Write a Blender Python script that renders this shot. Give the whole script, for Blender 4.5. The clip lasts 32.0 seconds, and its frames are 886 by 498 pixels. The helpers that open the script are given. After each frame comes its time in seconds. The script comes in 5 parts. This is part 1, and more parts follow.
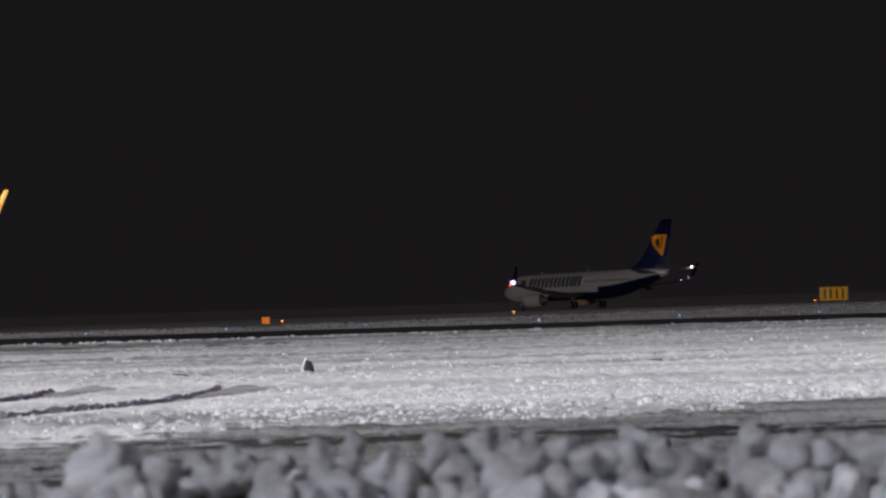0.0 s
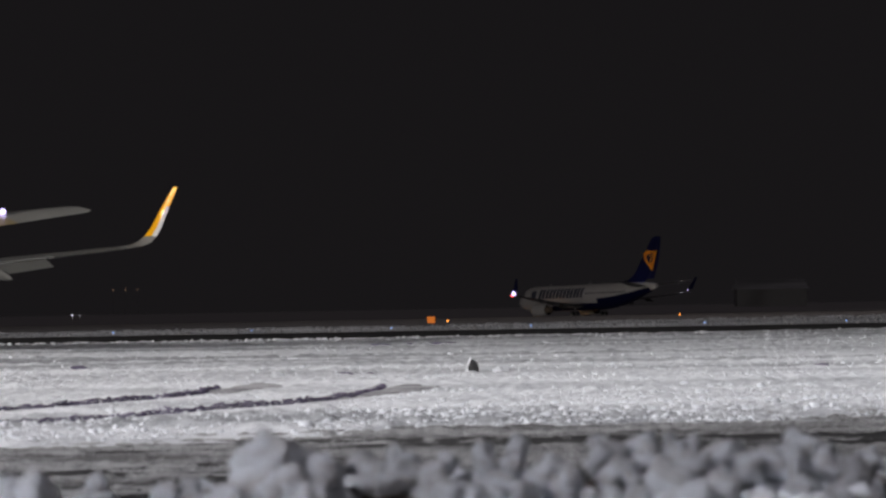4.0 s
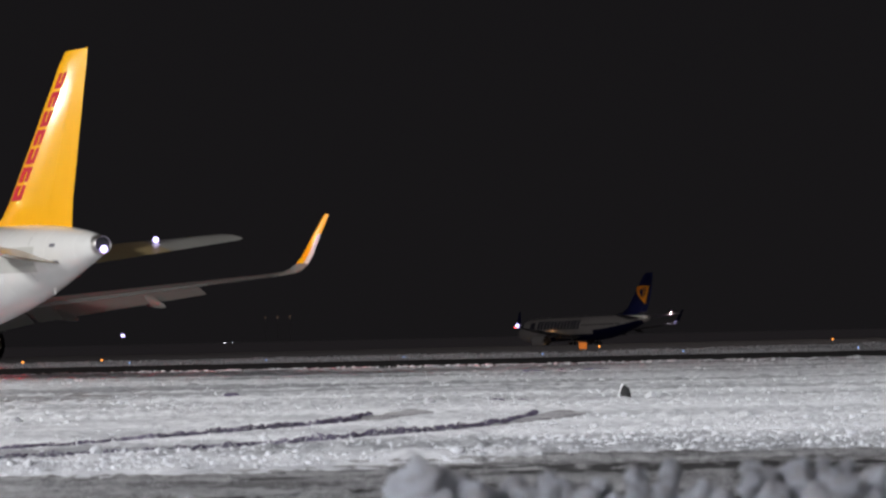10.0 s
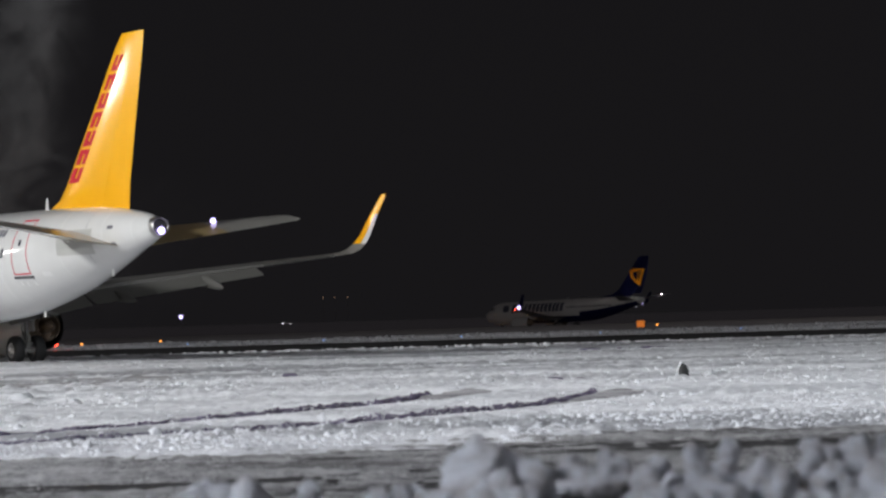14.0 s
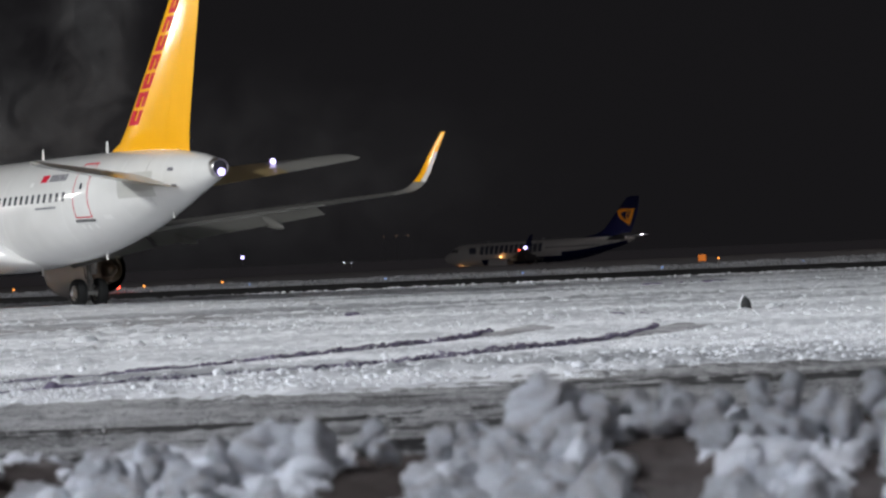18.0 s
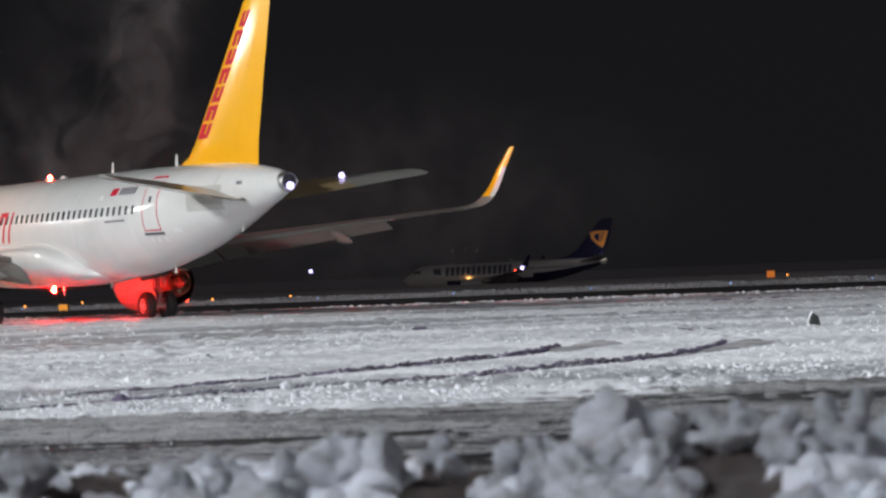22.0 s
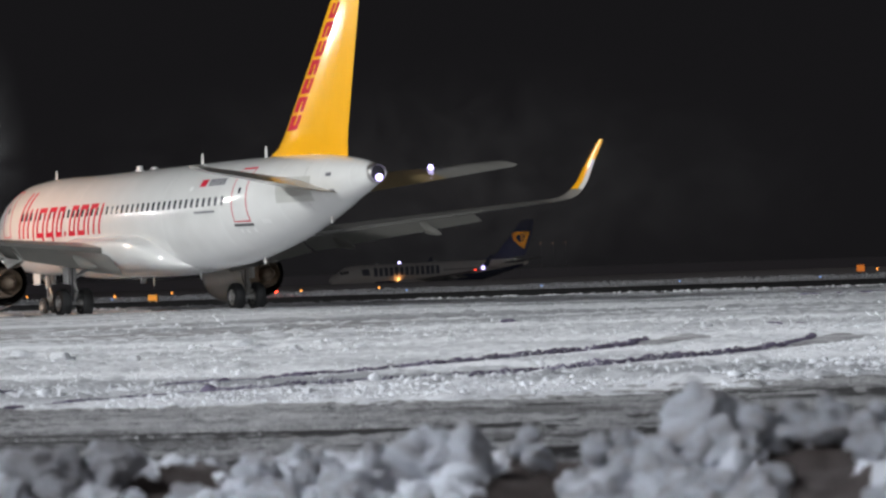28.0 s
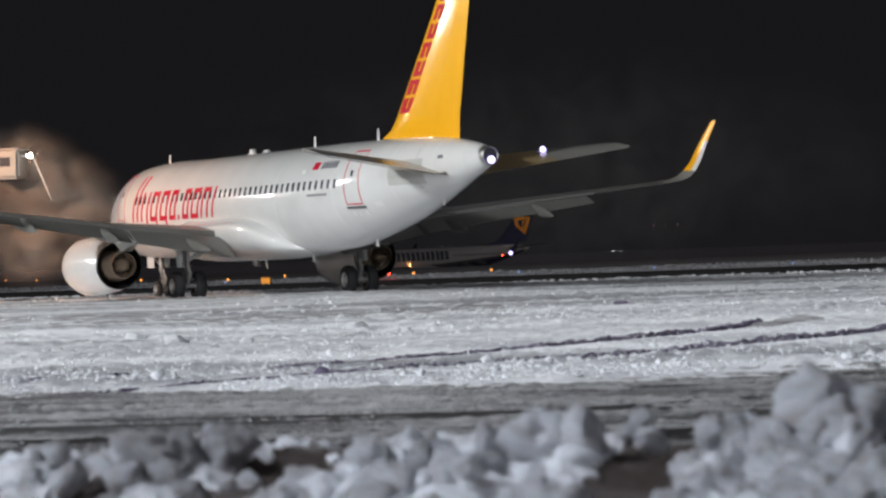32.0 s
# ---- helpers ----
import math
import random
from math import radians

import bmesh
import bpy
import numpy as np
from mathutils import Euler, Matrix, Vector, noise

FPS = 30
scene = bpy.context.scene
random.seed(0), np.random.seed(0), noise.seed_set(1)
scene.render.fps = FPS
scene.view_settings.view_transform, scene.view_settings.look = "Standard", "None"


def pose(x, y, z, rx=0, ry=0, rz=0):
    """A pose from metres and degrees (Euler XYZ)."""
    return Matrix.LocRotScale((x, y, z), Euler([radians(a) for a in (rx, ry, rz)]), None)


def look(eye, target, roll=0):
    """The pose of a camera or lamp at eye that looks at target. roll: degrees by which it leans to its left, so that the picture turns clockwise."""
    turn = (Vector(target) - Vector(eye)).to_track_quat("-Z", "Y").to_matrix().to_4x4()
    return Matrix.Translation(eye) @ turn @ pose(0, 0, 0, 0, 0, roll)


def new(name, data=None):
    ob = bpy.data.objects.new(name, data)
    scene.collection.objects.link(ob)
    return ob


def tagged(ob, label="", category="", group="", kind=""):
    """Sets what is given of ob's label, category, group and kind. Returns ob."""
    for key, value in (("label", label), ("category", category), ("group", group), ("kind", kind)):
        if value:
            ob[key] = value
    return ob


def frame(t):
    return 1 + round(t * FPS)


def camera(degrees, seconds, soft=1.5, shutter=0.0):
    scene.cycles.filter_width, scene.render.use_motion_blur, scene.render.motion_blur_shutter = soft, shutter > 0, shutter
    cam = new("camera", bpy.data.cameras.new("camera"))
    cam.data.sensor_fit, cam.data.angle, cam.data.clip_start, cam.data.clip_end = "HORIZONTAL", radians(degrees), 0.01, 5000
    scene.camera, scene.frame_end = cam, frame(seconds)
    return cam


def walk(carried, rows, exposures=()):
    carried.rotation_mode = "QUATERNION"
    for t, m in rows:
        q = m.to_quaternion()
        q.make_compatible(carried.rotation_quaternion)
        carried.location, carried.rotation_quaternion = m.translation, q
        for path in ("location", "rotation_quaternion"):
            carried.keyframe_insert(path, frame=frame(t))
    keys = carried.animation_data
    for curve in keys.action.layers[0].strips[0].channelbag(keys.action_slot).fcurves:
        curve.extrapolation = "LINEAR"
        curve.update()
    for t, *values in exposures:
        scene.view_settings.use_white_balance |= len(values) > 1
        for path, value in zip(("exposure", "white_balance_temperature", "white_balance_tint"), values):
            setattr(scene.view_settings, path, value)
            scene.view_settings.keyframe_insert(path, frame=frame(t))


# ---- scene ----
cam = camera(16.521, 32.0, soft=2.5)
EYE = 1.5
# seconds, yaw to the left, pitch up, lean to the right
TURNS = [
    (0.0, 0.076, 0.982, 1.728),
    (0.5, 0.593, 0.931, 1.530),
    (1.0, 0.921, 0.903, 1.370),
    (1.5, 1.325, 0.880, 1.337),
    (2.0, 1.748, 0.814, 1.253),
    (2.5, 2.215, 0.861, 1.196),
    (3.0, 2.569, 0.806, 1.059),
    (3.5, 2.972, 0.866, 0.976),
    (4.0, 3.181, 1.067, 1.012),
    (4.5, 3.626, 1.198, 1.029),
    (6.5, 4.796, 1.191, 1.130),
    (7.0, 4.921, 1.229, 1.116),
    (7.5, 5.118, 1.277, 1.073),
    (8.0, 5.189, 1.360, 1.138),
    (8.5, 5.275, 1.402, 1.191),
    (9.0, 5.483, 1.429, 1.297),
    (9.5, 5.751, 1.512, 1.158),
    (10.0, 6.024, 1.613, 1.255),
    (10.5, 6.075, 1.653, 1.345),
    (11.0, 6.180, 1.635, 1.527),
    (11.5, 6.247, 1.638, 1.644),
    (12.0, 6.352, 1.611, 1.782),
    (12.5, 6.477, 1.538, 1.734),
    (13.0, 6.623, 1.415, 1.674),
    (13.5, 6.835, 1.351, 1.609),
    (14.0, 7.106, 1.252, 1.636),
    (14.5, 6.966, 0.655, 2.083),
    (16.5, 7.096, 0.087, 2.349),
    (17.0, 7.372, 0.053, 2.238),
    (17.5, 7.923, 0.072, 2.403),
    (18.0, 8.254, 0.115, 2.491),
    (18.5, 8.628, 0.303, 2.599),
    (19.0, 9.014, 0.379, 2.559),
    (19.5, 9.240, 0.409, 2.427),
    (20.0, 9.339, 0.468, 2.295),
    (20.5, 9.305, 0.401, 2.138),
    (21.0, 9.422, 0.407, 2.175),
    (21.5, 9.536, 0.380, 2.352),
    (22.0, 9.533, 0.443, 2.170),
    (22.5, 9.452, 0.320, 1.995),
    (23.0, 9.640, 0.208, 1.911),
    (23.5, 9.832, 0.173, 1.992),
    (24.0, 9.768, 0.065, 2.074),
    (24.5, 9.983, 0.097, 2.012),
    (25.0, 10.390, 0.140, 1.856),
    (25.5, 10.645, 0.085, 1.867),
    (27.5, 11.033, 0.251, 1.855),
    (28.0, 11.196, 0.355, 1.896),
    (28.5, 11.431, 0.301, 2.072),
    (29.0, 11.805, 0.114, 2.300),
    (29.5, 12.160, 0.181, 2.307),
    (30.0, 12.445, 0.128, 2.085),
    (30.5, 12.649, 0.119, 2.069),
    (31.0, 12.870, 0.080, 2.081),
    (31.5, 12.999, 0.069, 2.081),
    (32.0, 13.306, 0.094, 2.039),
]
walk(cam, [(t, pose(0, 0, EYE, 90 + pitch, lean, yaw)) for t, yaw, pitch, lean in TURNS],
     [(0.0, 0.0, 6720, 13), (4.0, 0.0, 6720, 13), (9.0, 0.0, 6640, 12), (13.0, 0.0, 6520, 10.5), (17.0, 0.0, 6430, 9.5), (32.0, 0.0, 6420, 8.5)])
# the lens is focused on the parked aircraft
cam.data.dof.use_dof = True
cam.data.dof.focus_distance = 110.0
cam.data.dof.aperture_fstop = cam.data.lens / 1000 / 0.040


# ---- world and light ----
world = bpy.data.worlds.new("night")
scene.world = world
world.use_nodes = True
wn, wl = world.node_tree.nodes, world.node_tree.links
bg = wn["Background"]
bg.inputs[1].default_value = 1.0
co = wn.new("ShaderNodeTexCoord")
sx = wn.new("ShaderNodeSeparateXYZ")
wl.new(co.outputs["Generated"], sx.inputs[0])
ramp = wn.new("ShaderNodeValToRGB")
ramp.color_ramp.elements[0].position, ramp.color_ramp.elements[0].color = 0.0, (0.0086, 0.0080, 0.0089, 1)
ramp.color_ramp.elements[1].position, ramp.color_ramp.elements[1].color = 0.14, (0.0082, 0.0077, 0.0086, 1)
# zenith set brighter than the low sky, added to lift the far snow
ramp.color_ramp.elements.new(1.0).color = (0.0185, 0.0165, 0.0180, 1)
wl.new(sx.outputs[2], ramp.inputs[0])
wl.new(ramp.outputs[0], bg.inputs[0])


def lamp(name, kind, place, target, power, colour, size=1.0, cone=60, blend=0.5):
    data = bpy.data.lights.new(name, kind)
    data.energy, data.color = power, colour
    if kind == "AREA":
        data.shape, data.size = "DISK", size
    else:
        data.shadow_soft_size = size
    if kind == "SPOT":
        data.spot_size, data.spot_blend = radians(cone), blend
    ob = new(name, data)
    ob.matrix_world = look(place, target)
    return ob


# unseen apron floodlights: a strong one to the left, a fill added to the right, a weak one behind the viewer
lamp("unseen_floodlight", "SPOT", (-88, 40, 36), (-24, 95, 0), 3.0e5, (0.965, 0.98, 0.99), 2.5, 108, 0.7)
lamp("unseen_floodlight", "SPOT", (45, 50, 46), (-14, 92, 0), 0.66e5, (0.91, 0.96, 1.0), 2.0, 99, 0.7)
lamp("unseen_floodlight", "SPOT", (-50, -40, 24), (-16, 96, 1), 1.9e5, (0.97, 0.97, 1.0), 3.0, 58, 0.9)
# two wide fills added for the near bank and slush, no mast known there
lamp("unseen_floodlight", "SPOT", (-30, -4, 26), (-2.0, 20, 0), 0.50e5, (0.87, 0.915, 1.0), 7.0, 60, 0.8)
lamp("unseen_floodlight", "SPOT", (26, -22, 26), (-2.0, 20, 0), 0.09e5, (0.90, 0.93, 1.0), 7.0, 56, 0.8)
# warm lamp of the work area by the nose of the parked aircraft
lamp("work_lamp", "SPOT", (-52.5, 120.5, 7.5), (-45.6, 124.4, 4.6), 3.8e3, (1.0, 0.46, 0.18), 0.4, 98, 0.7)
# fills added beside the far taxiway, for the taxiing airliner and the ground there
lamp("unseen_floodlight", "SPOT", (-80, 380, 30), (-40, 540, 1), 0.25e5, (1.0, 0.96, 0.92), 1.0, 112, 0.7)
lamp("unseen_floodlight", "SPOT", (125, 290, 32), (-30, 320, 0), 1.2e5, (1.0, 0.88, 0.82), 1.0, 78, 0.8)
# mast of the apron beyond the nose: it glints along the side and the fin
lamp("unseen_floodlight", "SPOT", (-167.5, 158, 25), (-38, 118, 6), 0.6e5, (1.0, 0.97, 0.92), 1.6, 26, 0.6)
lamp("unseen_floodlight", "SPOT", (-167, 186, 20), (-34, 118, 4), 0.06e5, (1.0, 0.97, 0.92), 0.5, 10, 0.4)


# ---- materials ----
def nodes(name):
    m = bpy.data.materials.new(name)
    m.use_nodes = True
    return m, m.node_tree.nodes, m.node_tree.links, m.node_tree.nodes["Principled BSDF"]


def paint(name, colour, rough=0.35, metal=0.0, vary=0.12, scale=3.0, bump=0.0, fine=40.0, coat=0.0, film=0.15):
    """Painted, metal or rubber surface with broad stains and fine grain."""
    m, n, l, p = nodes(name)
    tc = n.new("ShaderNodeTexCoord")
    a, b = n.new("ShaderNodeTexNoise"), n.new("ShaderNodeTexNoise")
    a.inputs["Scale"].default_value, b.inputs["Scale"].default_value = scale * 0.3, fine
    a.inputs["Detail"].default_value = 5
    l.new(tc.outputs["Object"], a.inputs[0])
    l.new(tc.outputs["Object"], b.inputs[0])
    mix = n.new("ShaderNodeMix")
    mix.data_type = "RGBA"
    mix.inputs[6].default_value = (*[c * (1 - vary) for c in colour], 1)
    mix.inputs[7].default_value = (*[min(1, c * (1 + vary)) for c in colour], 1)
    l.new(a.outputs[0], mix.inputs[0])
    l.new(mix.outputs[2], p.inputs["Base Color"])
    mr = n.new("ShaderNodeMapRange")
    mr.inputs[3].default_value, mr.inputs[4].default_value = rough * 0.8, min(1, rough * 1.25)
    l.new(b.outputs[0], mr.inputs[0])
    l.new(mr.outputs[0], p.inputs["Roughness"])
    p.inputs["Metallic"].default_value = metal
    p.inputs["Coat Weight"].default_value, p.inputs["Coat Roughness"].default_value = coat, film
    if coat > 0.9:
        p.inputs["Specular IOR Level"].default_value = 0.12
    if bump:
        bm_ = n.new("ShaderNodeBump")
        bm_.inputs["Strength"].default_value, bm_.inputs["Distance"].default_value = bump, 0.02
        l.new(b.outputs[0], bm_.inputs["Height"])
        l.new(bm_.outputs[0], p.inputs["Normal"])
    return m


def glow(name, colour, power):
    m, n, l, p = nodes(name)
    p.inputs["Base Color"].default_value = (*[0.15 * c for c in colour], 1)
    p.inputs["Emission Color"].default_value = (*colour, 1)
    p.inputs["Emission Strength"].default_value = power
    return m


def snow_material(name, clean, dirty, scale, amount, grain=(9.0, 60.0), relief=0.022, mottle=0.0):
    """Snow with slushy grey patches, grain and small lumps."""
    m, n, l, p = nodes(name)
    tc = n.new("ShaderNodeTexCoord")
    mp = n.new("ShaderNodeMapping")
    mp.inputs["Scale"].default_value = (0.16, 1, 1)
    l.new(tc.outputs["Object"], mp.inputs[0])
    a, b, c = (n.new("ShaderNodeTexNoise") for _ in range(3))
    for q, s, d in ((a, scale, 6), (b, grain[0], 4), (c, grain[1], 3)):
        q.inputs["Scale"].default_value, q.inputs["Detail"].default_value = s, d
        l.new((mp if q is a else tc).outputs["Vector" if q is a else "Object"], q.inputs[0])
    r = n.new("ShaderNodeMapRange")
    r.inputs[1].default_value, r.inputs[2].default_value = amount - 0.12, amount + 0.14
    spot = n.new("ShaderNodeMath")
    spot.operation = "MULTIPLY_ADD"
    spot.inputs[1].default_value = mottle
    l.new(b.outputs[0], spot.inputs[0])
    l.new(a.outputs[0], spot.inputs[2])
    less = n.new("ShaderNodeMath")
    less.operation = "SUBTRACT"
    less.inputs[1].default_value = 0.5 * mottle
    l.new(spot.outputs[0], less.inputs[0])
    l.new(less.outputs[0], r.inputs[0])
    mix = n.new("ShaderNodeMix")
    mix.data_type = "RGBA"
    mix.inputs[6].default_value, mix.inputs[7].default_value = (*dirty, 1), (*clean, 1)
    l.new(r.outputs[0], mix.inputs[0])
    l.new(mix.outputs[2], p.inputs["Base Color"])
    p.inputs["Roughness"].default_value = 0.7
    p.inputs["Subsurface Weight"].default_value = 0.0
    add = n.new("ShaderNodeMath")
    add.operation = "ADD"
    l.new(b.outputs[0], add.inputs[0])
    l.new(c.outputs[0], add.inputs[1])
    bu = n.new("ShaderNodeBump")
    bu.inputs["Strength"].default_value, bu.inputs["Distance"].default_value = 0.9, relief
    l.new(add.outputs[0], bu.inputs["Height"])
    l.new(bu.outputs[0], p.inputs["Normal"])
    return m


M_SNOW = snow_material("snow", (0.86, 0.87, 0.90), (0.37, 0.38, 0.40), 0.22, 0.43, (7.0, 40.0), 0.026, 0.35)
M_GREYCLOD = snow_material("darker_clod_snow", (0.68, 0.68, 0.71), (0.44, 0.42, 0.43), 1.8, 0.45)
M_LUMP = snow_material("snow_lumps", (0.80, 0.815, 0.85), (0.64, 0.655, 0.69), 1.2, 0.4)
M_SLUSH = snow_material("slush", (0.52, 0.52, 0.525), (0.14, 0.135, 0.138), 1.8, 0.47, (30.0, 90.0), 0.035, 0.75)
M_CLOD = snow_material("clod_snow", (0.84, 0.86, 0.91), (0.56, 0.53, 0.53), 1.4, 0.40, (9.0, 30.0), 0.02)
M_GRIT = snow_material("slush_grit", (0.50, 0.505, 0.505), (0.16, 0.155, 0.155), 5.0, 0.48)
M_DARKSLUSH = snow_material("dark_violet_slush", (0.19, 0.16, 0.25), (0.07, 0.055, 0.095), 1.5, 0.55)
# brown soil of the bank, darkened further for the shade in its hollows
M_BANKSHADE = snow_material("shaded_bank_snow", (0.27, 0.24, 0.235), (0.075, 0.057, 0.05), 1.6, 0.56)


def asphalt_material():
    m, n, l, p = nodes("wet_asphalt")
    tc, mp = n.new("ShaderNodeTexCoord"), n.new("ShaderNodeMapping")
    mp.inputs["Scale"].default_value = (0.06, 1.0, 1)
    l.new(tc.outputs["Object"], mp.inputs[0])
    a, b = n.new("ShaderNodeTexNoise"), n.new("ShaderNodeTexNoise")
    a.inputs["Scale"].default_value, a.inputs["Detail"].default_value = 0.8, 8
    b.inputs["Scale"].default_value = 45
    l.new(mp.outputs[0], a.inputs[0])
    l.new(tc.outputs["Object"], b.inputs[0])
    r = n.new("ShaderNodeValToRGB")
    r.color_ramp.elements[0].position, r.color_ramp.elements[0].color = 0.42, (0.028, 0.027, 0.028, 1)
    r.color_ramp.elements[1].position, r.color_ramp.elements[1].color = 0.7, (0.10, 0.10, 0.10, 1)
    l.new(a.outputs[0], r.inputs[0])
    l.new(r.outputs[0], p.inputs["Base Color"])
    p.inputs["Roughness"].default_value = 0.55
    bu = n.new("ShaderNodeBump")
    bu.inputs["Strength"].default_value, bu.inputs["Distance"].default_value = 0.5, 0.02
    l.new(b.outputs[0], bu.inputs["Height"])
    l.new(bu.outputs[0], p.inputs["Normal"])
    return m


M_ASPHALT = asphalt_material()
M_WHITE = paint("white_aircraft_paint", (0.62, 0.62, 0.61), 0.42, 0, 0.11, 2.5, 0.02, 1.1, 1.0, 0.09)
M_YELLOW = paint("yellow_tail_paint", (0.84, 0.405, 0.001), 0.5, 0, 0.08, 2.5, 0.012, 0.9, 1.0)
M_YELLOW.node_tree.nodes["Principled BSDF"].inputs["Coat IOR"].default_value = 1.32
M_RED = paint("red_marking_paint", (0.50, 0.010, 0.032), 0.5, 0, 0.08)
M_RED.node_tree.nodes["Principled BSDF"].inputs["Specular IOR Level"].default_value = 0.15
M_GREYW = paint("grey_wing_paint", (0.20, 0.195, 0.18), 0.38, 0, 0.14, 2.0, 0, 12, 0.5)
# wing grey darkened below its paint, shade of the undersides put into the colour
M_WINGSHADE = paint("shaded_wing_paint", (0.135, 0.132, 0.122), 0.42, 0, 0.14, 2.0, 0, 12, 0.2)
M_GREYT = paint("dull_grey_wing_paint", (0.11, 0.11, 0.115), 0.45, 0, 0.12, 1.0)
M_WHITET = paint("dull_white_paint", (0.60, 0.585, 0.57), 0.4, 0, 0.08, 1.5)
M_HALL = paint("pale_hall_cladding", (0.32, 0.315, 0.31), 0.6, 0, 0.1)
M_RUB = snow_material("rubbed_slush", (0.48, 0.475, 0.49), (0.22, 0.215, 0.225), 1.5, 0.47, (12.0, 45.0), 0.035, 0.6)
# horizon snow kept whiter, standing in for the haze that meets the sky
M_HAZESNOW = paint("far_snow", (0.88, 0.87, 0.88), 0.9, 0, 0.05, 0.02)
M_GREYERSNOW = paint("greyer_far_snow", (0.34, 0.33, 0.34), 0.85, 0, 0.2, 0.05)
M_METAL = paint("bare_metal", (0.42, 0.41, 0.40), 0.4, 1.0, 0.15, 2.0)
M_DARK = paint("dark_nozzle_metal", (0.05, 0.05, 0.05), 0.5, 0.6, 0.2, 3.0)
M_TYRE = paint("black_rubber", (0.022, 0.022, 0.023), 0.7, 0, 0.2, 4.0, 0.2)
M_RIM = paint("grey_wheel_rim", (0.45, 0.44, 0.42), 0.4, 0.5, 0.15, 4.0)
M_STRUT = paint("gear_strut_paint", (0.42, 0.41, 0.40), 0.4, 0.2, 0.15, 3.0)
M_GLASS = paint("dark_window_glass", (0.05, 0.055, 0.065), 0.12, 0, 0.1)
M_NAVY = paint("navy_tail_paint", (0.005, 0.007, 0.05), 0.6, 0, 0.1, 1.5)
M_NAVY.node_tree.nodes["Principled BSDF"].inputs["Specular IOR Level"].default_value = 0.15
# navy of the side markings paled, standing in for the haze before them
M_HAZEMARK = paint("haze_paled_navy", (0.075, 0.08, 0.115), 0.5, 0, 0.1)
M_GOLD = paint("gold_marking_paint", (0.95, 0.33, 0.006), 0.35, 0, 0.08)
M_PLATE = paint("pale_plate_paint", (0.62, 0.62, 0.61), 0.35, 0, 0.06)
M_SEAM = paint("grey_panel_seam", (0.33, 0.33, 0.33), 0.5, 0, 0.1)
M_SILL = paint("door_sill_rubber", (0.09, 0.09, 0.095), 0.6, 0, 0.1)
M_TRIM = paint("grey_cutout_plate", (0.42, 0.42, 0.40), 0.45, 0, 0.1)
# grey tailplane paint coloured with the yellow reflection of the fin
M_FINTINT = paint("tailplane_paint_tinted_by_fin", (0.25, 0.185, 0.088), 0.32, 0, 0.35, 1.6, 0, 12, 0.6)
M_HEAT = paint("heat_stained_metal", (0.34, 0.26, 0.195), 0.42, 0.25, 0.2, 4.0)
M_PRINT = paint("dark_grey_print", (0.12, 0.12, 0.14), 0.5, 0, 0.1)
G_WHITE = glow("white_lamp_glow", (0.9, 0.92, 1.0), 3.0)
G_BLUEW = glow("cold_lamp_glow", (0.60, 0.52, 1.0), 3.6)
G_ORANGE = glow("orange_lamp_glow", (1.0, 0.36, 0.06), 2.0)
G_SIGN = glow("amber_sign_glow", (1.0, 0.25, 0.006), 0.44)
G_SIGN3 = glow("pale_amber_sign_glow", (1.0, 0.36, 0.01), 0.62)
G_SIGN2 = glow("yellow_sign_glow", (1.0, 0.50, 0.02), 0.14)
G_LAND = glow("warm_landing_lamp_glow", (1.0, 0.42, 0.13), 50)
G_BLUE = glow("blue_lamp_glow", (0.25, 0.45, 1.0), 1.6)
G_LOGO = glow("logo_lamp_glow", (1.0, 0.94, 0.86), 2100)
G_LOGO2 = glow("dim_logo_lamp_glow", (1.0, 0.94, 0.86), 310)
G_FLASH = glow("red_flash_glow", (1.0, 0.0012, 0.0004), 16000)
G_RED = glow("red_lamp_glow", (1.0, 0.06, 0.03), 8)
G_DIM = glow("dim_warm_lamp_glow", (1.0, 0.62, 0.4), 0.22)


# ---- mesh helpers ----
def mesh_of(name, verts, faces, material, smooth=True):
    me = bpy.data.meshes.new(name)
    me.from_pydata([tuple(map(float, v)) for v in verts], [], [tuple(map(int, f)) for f in faces])
    me.materials.append(material)
    if smooth:
        me.polygons.foreach_set("use_smooth", [True] * len(me.polygons))
    me.update()
    if smooth:
        me.set_sharp_from_angle(angle=radians(38))
    return me


def solid(name, verts, faces, material, parent=None, label="", smooth=True):
    ob = new(name, mesh_of(name, verts, faces, material, smooth))
    if parent is not None:
        ob.parent = parent
    if label:
        ob["label"] = label
    return ob


def part(name, bm, material, parent=None, label="", smooth=True):
    me = bpy.data.meshes.new(name)
    bm.to_mesh(me)
    bm.free()
    me.materials.append(material)
    if smooth:
        me.polygons.foreach_set("use_smooth", [True] * len(me.polygons))
        me.set_sharp_from_angle(angle=radians(38))
    ob = new(name, me)
    if parent is not None:
        ob.parent = parent
    if label:
        ob["label"] = label
    return ob


def grid_faces(rows, cols, close=False):
    out = []
    for i in range(rows - 1):
        for j in range(cols if close else cols - 1):
            k = (j + 1) % cols
            out.append((i * cols + j, i * cols + k, (i + 1) * cols + k, (i + 1) * cols + j))
    return out


def box_bm(sx_, sy_, sz_, at=(0, 0, 0), bevel=0.0):
    bm = bmesh.new()
    bmesh.ops.create_cube(bm, size=1, matrix=Matrix.Translation(at) @ Matrix.Diagonal((sx_, sy_, sz_, 1)))
    if bevel:
        bmesh.ops.bevel(bm, geom=bm.edges[:], offset=bevel, segments=2, affect="EDGES")
    return bm


